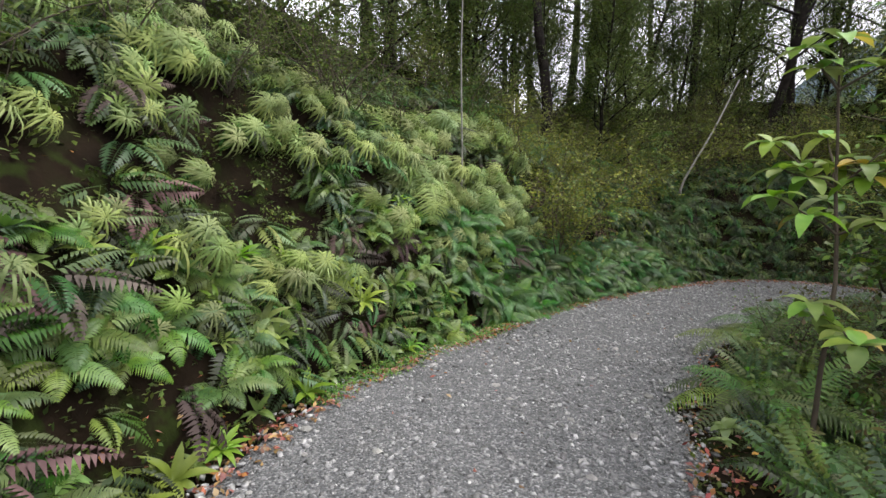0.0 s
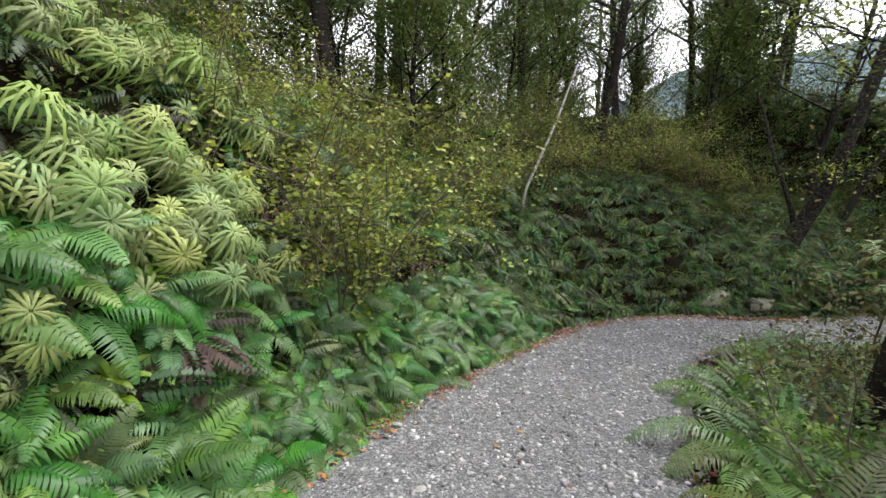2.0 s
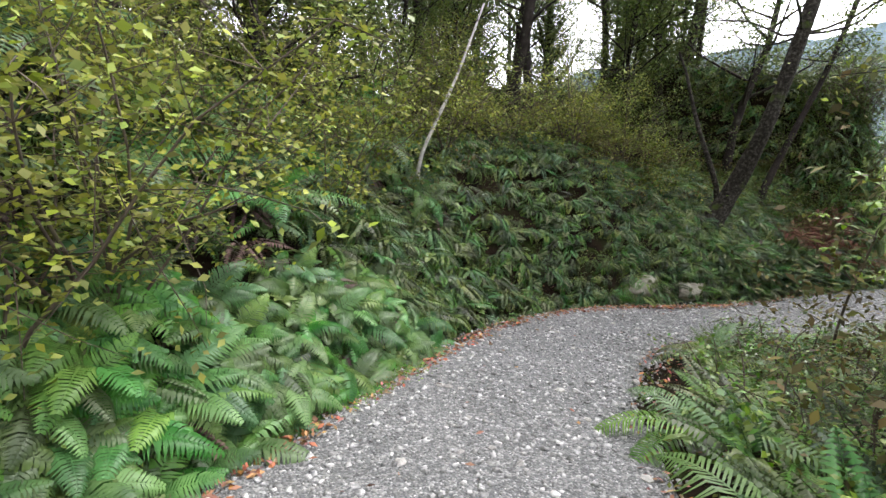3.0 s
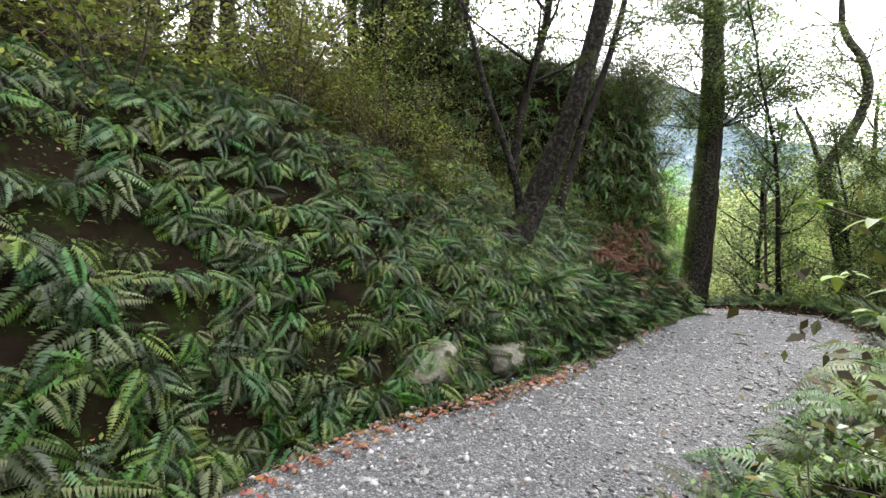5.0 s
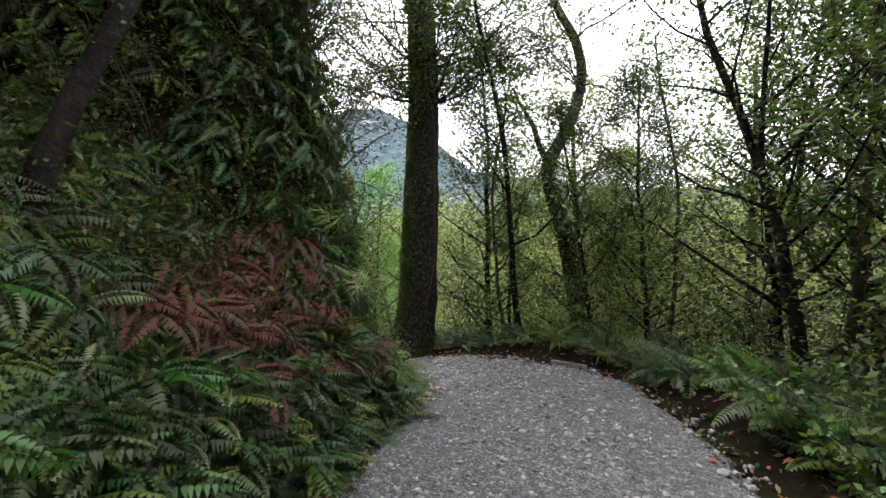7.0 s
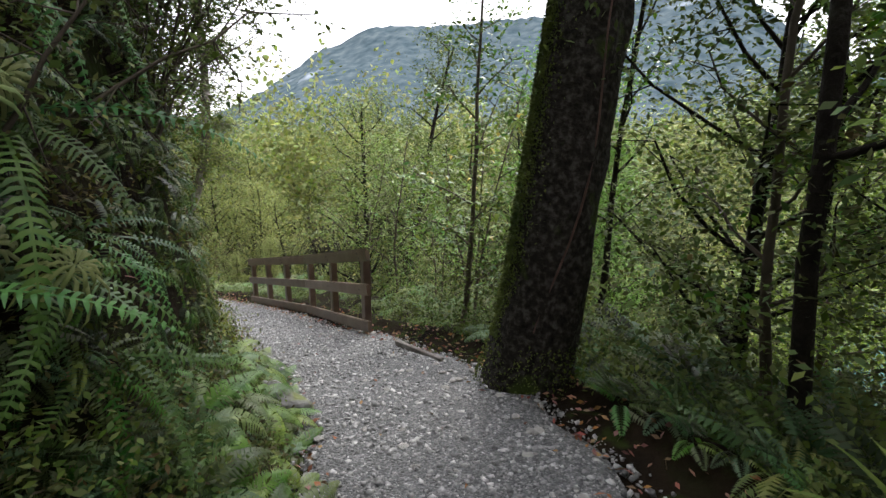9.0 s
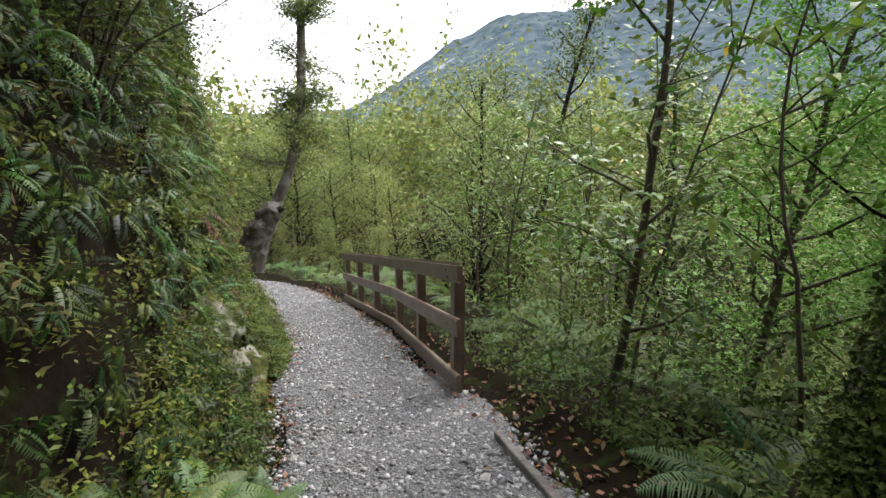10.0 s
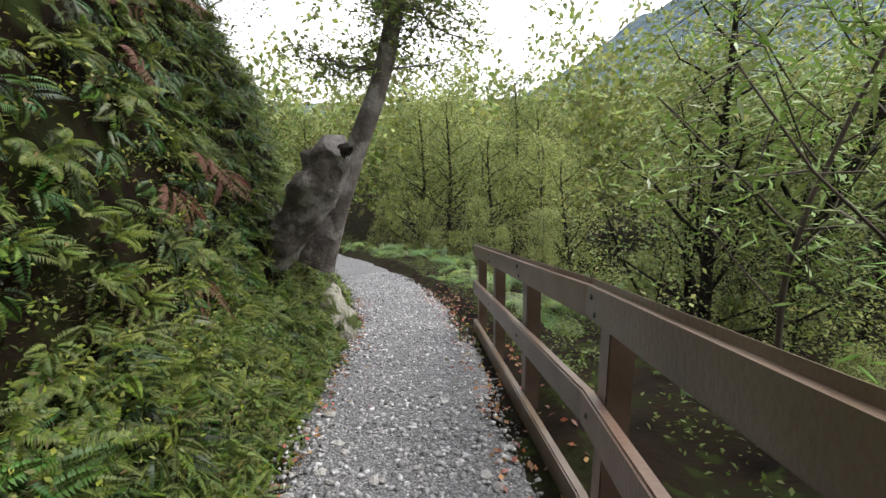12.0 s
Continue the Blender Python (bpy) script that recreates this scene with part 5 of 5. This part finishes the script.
def rosette(r, n, length, wide, droop):
    """Strap-shaped leaves in a ring, rising and arching out."""
    pl = Pile()
    for i in range(n):
        v, q = broad_leaf(length * r.uniform(0.7, 1.1), wide, r, droop * r.uniform(0.6, 1.3))
        pl.add(moved(v, Matrix.Rotation(i / n * 6.283 + r.uniform(-0.3, 0.3), 4, "Z") @ Matrix.Rotation(-r.uniform(0.3, 1.0), 4, "Y")), q)
    v, q = arrays(pl)
    hub = 6
    return v, np.where(q % 18 == hub, hub, q)


ROS = [rosette(R_(170 + n), 7 + n, 0.19, 0.04, 0.5) for n in range(3)]
p, d, s, e = bank_spots(70, S_A - 1.0, along_at(2.0, 5.2), 0.03, 0.8, 1, rfern)
fern_set("strap_fern", "bright green strap-leaved seedling on the bank", "plant", "strap-leaved seedlings", M_BRIGHT, ROS, p, d, rfern, 0.6, 1.3, 0.4, 0.08)
SED = [rosette(R_(180 + n), 6, 0.09, 0.042, 0.7) for n in range(3)]
p, d, s, e = bank_spots(160, S_A - 1.0, S_B, 0.02, 1.3, 1, rfern)
fern_set("seedling", "small broad-leaved seedling among the ferns", "plant", "broad-leaved seedlings", M_GLOSS, SED, p, d, rfern, 0.7, 1.5, 0.3, 0.12)
p, d, s, e = bank_spots(110, S_A - 0.5, along_at(4.5, 7.4), 0.05, 1.2, -1, rfern)
fern_set("seedling", "small round-leaved herb beside the track", "plant", "broad-leaved seedlings", M_GLOSS, SED, p, d, rfern, 0.7, 1.4, 0.1, 0.12)
TUFT = [rosette(R_(190 + n), 16, 0.62, 0.035, 0.5) for n in range(2)]
fern_set("sword_leaf_plant", "rosette of narrow arching green leaves", "plant", "narrow-leaved rosettes", M_FERN, TUFT, [place_of(14.35, 5.95), place_of(13.7, 5.5), place_of(15.2, 6.3)], [(0, -1)] * 3, rfern, 0.8, 1.1, 0.05)

fern_crowns("large_fern", "large glossy fern arching over the track edge", "large ferns below the track", M_FERN, BIGF, [place_of(*q) for q in ((10.5, 6.0), (9.8, 6.2), (11.3, 5.65), (12.1, 5.6), (9.1, 6.5))], [(0.1, -1.0)] * 5, rfern, 0.6, 0.85, 0.1)

# ---------- railing ----------
RAIL = [Vector((17.237, 10.543, -2.64)), Vector((18.416, 13.195, -3.35)), Vector((19.38, 16.43, -4.10))]
railing = tagged(base("railing", Matrix.Translation(RAIL[0])), "brown timber railing with three rails along the track", "railing")


def on_rail(k, t):
    return RAIL[k] + (RAIL[k + 1] - RAIL[k]) * t


def board(name, k, hgt, thick, zoff, inward, label="", rounded=0.008):
    a, b = RAIL[k], RAIL[k + 1]
    d = b - a
    flat = Vector((d.x, d.y)).length
    L = d.length - 0.004
    bm = box_bm((L, thick, hgt), 0, 1)
    bmesh.ops.bevel(bm, geom=[e for e in bm.edges if abs(e.verts[0].co.x - e.verts[1].co.x) > 0.5 * L], offset=rounded, segments=4, affect="EDGES")
    side = Vector((-d.y, d.x, 0)).normalized() * inward
    m = Matrix.Translation((a + b) / 2 + side + Vector((0, 0, zoff)) - RAIL[0]) @ Matrix.Rotation(math.atan2(d.y, d.x), 4, "Z") @ Matrix.Rotation(-math.atan2(d.z, flat), 4, "Y")
    ob = part(name, bm_mesh(name, bm, M_TIMBER, True), railing, label, m)
    ob.data.set_sharp_from_angle(angle=radians(40))
    return ob


for k in (0, 1):
    board("top_rail", k, 0.15, 0.044, 0.965, 0.021, "rounded timber handrail", 0.021)
    board("middle_rail", k, 0.135, 0.045, 0.545, 0.022)
    board("bottom_rail", k, 0.135, 0.045, 0.09, 0.022)
POSTS = [(0, 0.09), (0, 0.53), (0, 0.965), (1, 0.33), (1, 0.66), (1, 0.975)]
for k, t in POSTS:
    p = on_rail(k, t)
    d = RAIL[k + 1] - RAIL[k]
    side = Vector((-d.y, d.x, 0)).normalized()
    yaw = math.atan2(d.y, d.x)
    bm = box_bm((0.11, 0.085, 1.45), 0.005, 2)
    part("post", bm_mesh("post", bm, M_TIMBER), railing, "", Matrix.Translation(p - RAIL[0] - side * 0.0445 + Vector((0, 0, 0.225))) @ Matrix.Rotation(yaw, 4, "Z"))
    for dx, z in ((-0.025, 0.93), (0.025, 0.985), (0.0, 0.545)):
        bolt = bmesh.new()
        bmesh.ops.create_cone(bolt, cap_ends=True, segments=10, radius1=0.011, radius2=0.009, depth=0.006)
        part("bolt", bm_mesh("bolt", bolt, M_PIPE), railing, "dark bolt head", Matrix.Translation(p - RAIL[0] + side * (0.0455 if z > 0.6 else 0.047) + d.normalized() * dx + Vector((0, 0, z))) @ Matrix.Rotation(yaw, 4, "Z") @ Matrix.Rotation(radians(-90), 4, "X"))


# ---------- rocks, edging boards, pipes ----------
def rock_mesh(name, size, r, mat, cuts=3):
    bm = bmesh.new()
    bmesh.ops.create_icosphere(bm, subdivisions=cuts, radius=1.0)
    o = Vector(r.uniform(-50, 50, 3))
    for v in bm.verts:
        c = v.co.normalized()
        k = 1 + 0.35 * noise.noise(c * 1.3 + o) + 0.16 * noise.noise(c * 3.1 + o) + 0.09 * noise.noise(c * 8 + o) + 0.04 * noise.noise(c * 19 + o)
        q = c * k
        v.co = Vector((q.x * size[0], q.y * size[1], q.z * size[2]))
    return bm_mesh(name, bm, mat, cuts > 2)


rk = np.random.default_rng(65)
for x, y, z, size, mat, lab in (
    (8.35, 9.36, -1.28, (0.30, 0.2, 0.22), M_ROCK, "pale mossy rock at the foot of the bank"), (9.15, 9.05, -1.36, (0.28, 0.18, 0.18), M_ROCK, "pale cream rock beside the track"), (8.75, 9.2, -1.42, (0.2, 0.14, 0.14), M_ROCK, "small pale rock at the bank foot"),
    (15.86, 12.02, -2.16, (0.17, 0.44, 0.20), M_ROCK, "pale grey rock face in the cut bank"), (16.16, 12.66, -2.48, (0.14, 0.26, 0.17), M_ROCK, "pale rock face under hanging ferns"), (15.92, 11.62, -2.46, (0.14, 0.26, 0.18), M_ROCK, "pale broken rock low in the cut bank"), (16.12, 12.0, -2.72, (0.16, 0.5, 0.16), M_ROCK_M, "moss-covered rock ledge beside the track"),
    (15.08, 9.36, -2.1, (0.15, 0.25, 0.14), M_ROCK_G, "rounded grey boulder with yellow moss beside the track"), (17.85, 17.1, -4.0, (0.25, 0.55, 0.42), M_ROCK, "pale cream rock outcrop at the bend"), (4.75, 6.2, -1.1, (0.14, 0.12, 0.09), M_ROCK_G, "flat grey stone at the track edge"),
):
    ob = tagged(new("rock", rock_mesh("rock", size, rk, mat, 4)), lab, "rock")
    ob.matrix_world = pose(x, y, z, 0, 0, rk.uniform(-20, 0) if x > 15.5 else rk.uniform(-20, 20))


def edging(a, b, lab):
    a, b = Vector(a), Vector(b)
    d = b - a
    bm = box_bm((d.length, 0.045, 0.12), 0.006, 1)
    ob = tagged(new("edging_board", bm_mesh("edging_board", bm, M_DEADWOOD)), lab, "board")
    ob.matrix_world = Matrix.Translation((a + b) / 2) @ Matrix.Rotation(math.atan2(d.y, d.x), 4, "Z") @ Matrix.Rotation(-math.atan2(d.z, Vector((d.x, d.y)).length), 4, "Y")


edging((16.45, 8.95, -2.24), (16.9, 9.85, -2.48), "weathered grey edging board along the track")
edging((14.0, 6.25, -1.62), (14.6, 6.45, -1.73), "worn edging board at the track edge")


def pipe(x, y, z, yaw, lab):
    n, seg = 26, 14
    pts = [(0.016 * i, 0, 0) for i in range(n)]
    v, q = tube(pts, [0.058 + 0.006 * (i % 2) for i in range(n)], seg)
    v2, q2 = tube(pts, [0.048] * n, seg)
    pl = Pile()
    pl.add(v, q)
    pl.add(v2, q2[:, ::-1])
    ob = tagged(new("drain_pipe", pl.mesh("drain_pipe", M_PIPE)), lab, "pipe")
    ob.matrix_world = pose(x, y, z, 0, 4, yaw)


pipe(0.36, 5.38, -0.75, 120, "black corrugated drain pipe end under the bank")
pipe(2.55, 4.35, -0.80, -55, "black corrugated drain pipe end at the track edge")

# ---------- leaf litter, moss, gravel ----------
rl = np.random.default_rng(66)
lp = Pile()
for side, n, e0, e1 in ((1, 4600, -0.24, 0.06), (1, 3200, -0.15, 0.3), (-1, 2600, -0.12, 0.35), (1, 1200, 0.2, 1.6), (1, 320, -1.6, -0.2)):
    s = rl.uniform(S_A - 1, S_C + 1 if n == 4600 else S_E + 8, n)
    e = rl.uniform(e0, e1, n)
    k = np.clip(np.searchsorted(DIST, s), 0, len(LINE) - 1)
    off = side * np.maximum(LINE[k, 3] + e, -0.5)
    x, y = LINE[k, 0] + LEFT[k, 0] * off, LINE[k, 1] + LEFT[k, 1] * off
    c = np.stack([x, y, height(x, y) + 0.028], 1)
    lp.add(*leaves(c, 0.05, rl, flat=0.25, long=2.1))
tagged(new("leaf_litter", lp.mesh("leaf_litter", M_LITTER)), "fallen orange-brown leaves along the track edges", "leaves", kind="stuff")
mo = Pile()
for side, n, e0, e1 in ((1, 9000, -0.05, 0.3), (-1, 7000, -0.05, 0.5), (1, 9000, 0.2, 1.1)):
    s = rl.uniform(S_A - 1, S_E + 6, n)
    patch = lumps(s, s * 0 + e1, 2.2, 31)
    s = s[patch > 0.1]
    e = rl.uniform(e0, e1, len(s))
    k = np.clip(np.searchsorted(DIST, s), 0, len(LINE) - 1)
    off = side * (LINE[k, 3] + e)
    x, y = LINE[k, 0] + LEFT[k, 0] * off, LINE[k, 1] + LEFT[k, 1] * off
    mo.add(*leaves(np.stack([x, y, height(x, y)], 1), 0.045, rl, flat=0.7, long=1.8))
tagged(new("moss", mo.mesh("moss", M_MOSS)), "yellow-green moss and tiny herbs along the edge", "moss", kind="stuff")


mb = Pile()
s = rl.uniform(along_at(16.3, 10.6), along_at(17.0, 12.2), 9000)
e = rl.uniform(0.05, 0.6, len(s))
k = np.clip(np.searchsorted(DIST, s), 0, len(LINE) - 1)
x, y = LINE[k, 0] + LEFT[k, 0] * (LINE[k, 3] + e) + rl.normal(0, 0.04, len(s)), LINE[k, 1] + LEFT[k, 1] * (LINE[k, 3] + e) + rl.normal(0, 0.04, len(s))
mb.add(*leaves(np.stack([x, y, height(x, y) + 0.01], 1), 0.03, rl, flat=0.8, long=1.6))
tagged(new("moss", mb.mesh("moss", M_MOSS)), "dark olive moss over the foot of the cut bank", "moss", kind="stuff")

mg = Pile()
s = rl.uniform(along_at(0.1, 2.2), along_at(4.5, 7.4), 16000)
s = s[lumps(s, s * 0, 3.0, 33) > 0.05]
k = np.clip(np.searchsorted(DIST, s), 0, len(LINE) - 1)
off = LINE[k, 3] + rl.normal(-0.06, 0.08, len(s))
x, y = LINE[k, 0] + LEFT[k, 0] * off + rl.uniform(-0.05, 0.05, len(s)), LINE[k, 1] + LEFT[k, 1] * off + rl.uniform(-0.05, 0.05, len(s))
mg.add(*leaves(np.stack([x, y, np.maximum(height(x, y), LINE[k, 2]) + rl.uniform(0.0, 0.035, len(s))], 1), 0.022, rl, flat=0.6, long=1.5))
tagged(new("moss", mg.mesh("moss", M_MOSS_G)), "fresh green moss cushion along the track edge", "moss", kind="stuff")


def stones(n, lo, hi, r):
    """Angular crushed stones, six-sided, scattered on the track."""
    s = r.uniform(S_A - 2, S_E + 11, n)
    k = np.clip(np.searchsorted(DIST, s), 0, len(LINE) - 1)
    c = r.uniform(-1.0, 1.0, n)
    off = c * (LINE[k, 3] + 0.05)
    x, y = LINE[k, 0] + LEFT[k, 0] * off + r.uniform(-0.06, 0.06, n), LINE[k, 1] + LEFT[k, 1] * off + r.uniform(-0.06, 0.06, n)
    _, u, z, h = track_coords(x, y)
    z = z + 0.018 * (1 - np.clip(u / h, -1, 1) ** 2) + 0.012 * lumps(x, y, 5, 15) + 0.006
    size = lo + (hi - lo) * r.uniform(0, 1, n) ** 3
    cube = np.array([(-1, -1, -1), (1, -1, -1), (1, 1, -1), (-1, 1, -1), (-1, -1, 1), (1, -1, 1), (1, 1, 1), (-1, 1, 1)], float)
    v = cube[None] * (1 + r.uniform(-0.45, 0.25, (n, 8, 3))) * (r.uniform(0.55, 1.0, (n, 1, 3)) * (1, 0.85, 0.5)) * size[:, None, None] * 0.5
    a, b = r.uniform(0, 6.28, n), r.normal(0, 0.35, n)
    ca, sa, cb, sb = np.cos(a)[:, None], np.sin(a)[:, None], np.cos(b)[:, None], np.sin(b)[:, None]
    X, Z = v[..., 0] * cb + v[..., 2] * sb, -v[..., 0] * sb + v[..., 2] * cb
    v = np.stack([X * ca - v[..., 1] * sa, X * sa + v[..., 1] * ca, Z], 2) + np.stack([x, y, z], 1)[:, None]
    q = np.array([(0, 3, 2, 1), (4, 5, 6, 7), (0, 1, 5, 4), (1, 2, 6, 5), (2, 3, 7, 6), (3, 0, 4, 7)])
    return v.reshape(-1, 3), (q[None] + 8 * np.arange(n)[:, None, None]).reshape(-1, 4)


gs = Pile()
gs.add(*stones(54000, 0.010, 0.05, rl))
tagged(new("gravel", gs.mesh("gravel", M_STONE)), "loose crushed grey gravel on the track", "gravel", kind="stuff")
SV = [rock_mesh("stone", (0.045, 0.035, 0.018), rk, M_COBBLE, 1) for _ in range(5)]
for i in range(380):
    s = rl.uniform(S_A, S_E + 3)
    k = min(len(LINE) - 1, int(np.searchsorted(DIST, s)))
    off = rl.uniform(-0.95, 0.95) * LINE[k, 3]
    p = LINE[k, :2] + LEFT[k] * off
    f = rl.uniform(0.35, 1.0)
    ob = part("stone", SV[i % 5], path)
    ob.matrix_world = Matrix.Translation((p[0], p[1], LINE[k, 2] + 0.02)) @ Matrix.Rotation(rl.uniform(0, 6.28), 4, "Z") @ Matrix.Diagonal((f, f, f, 1))
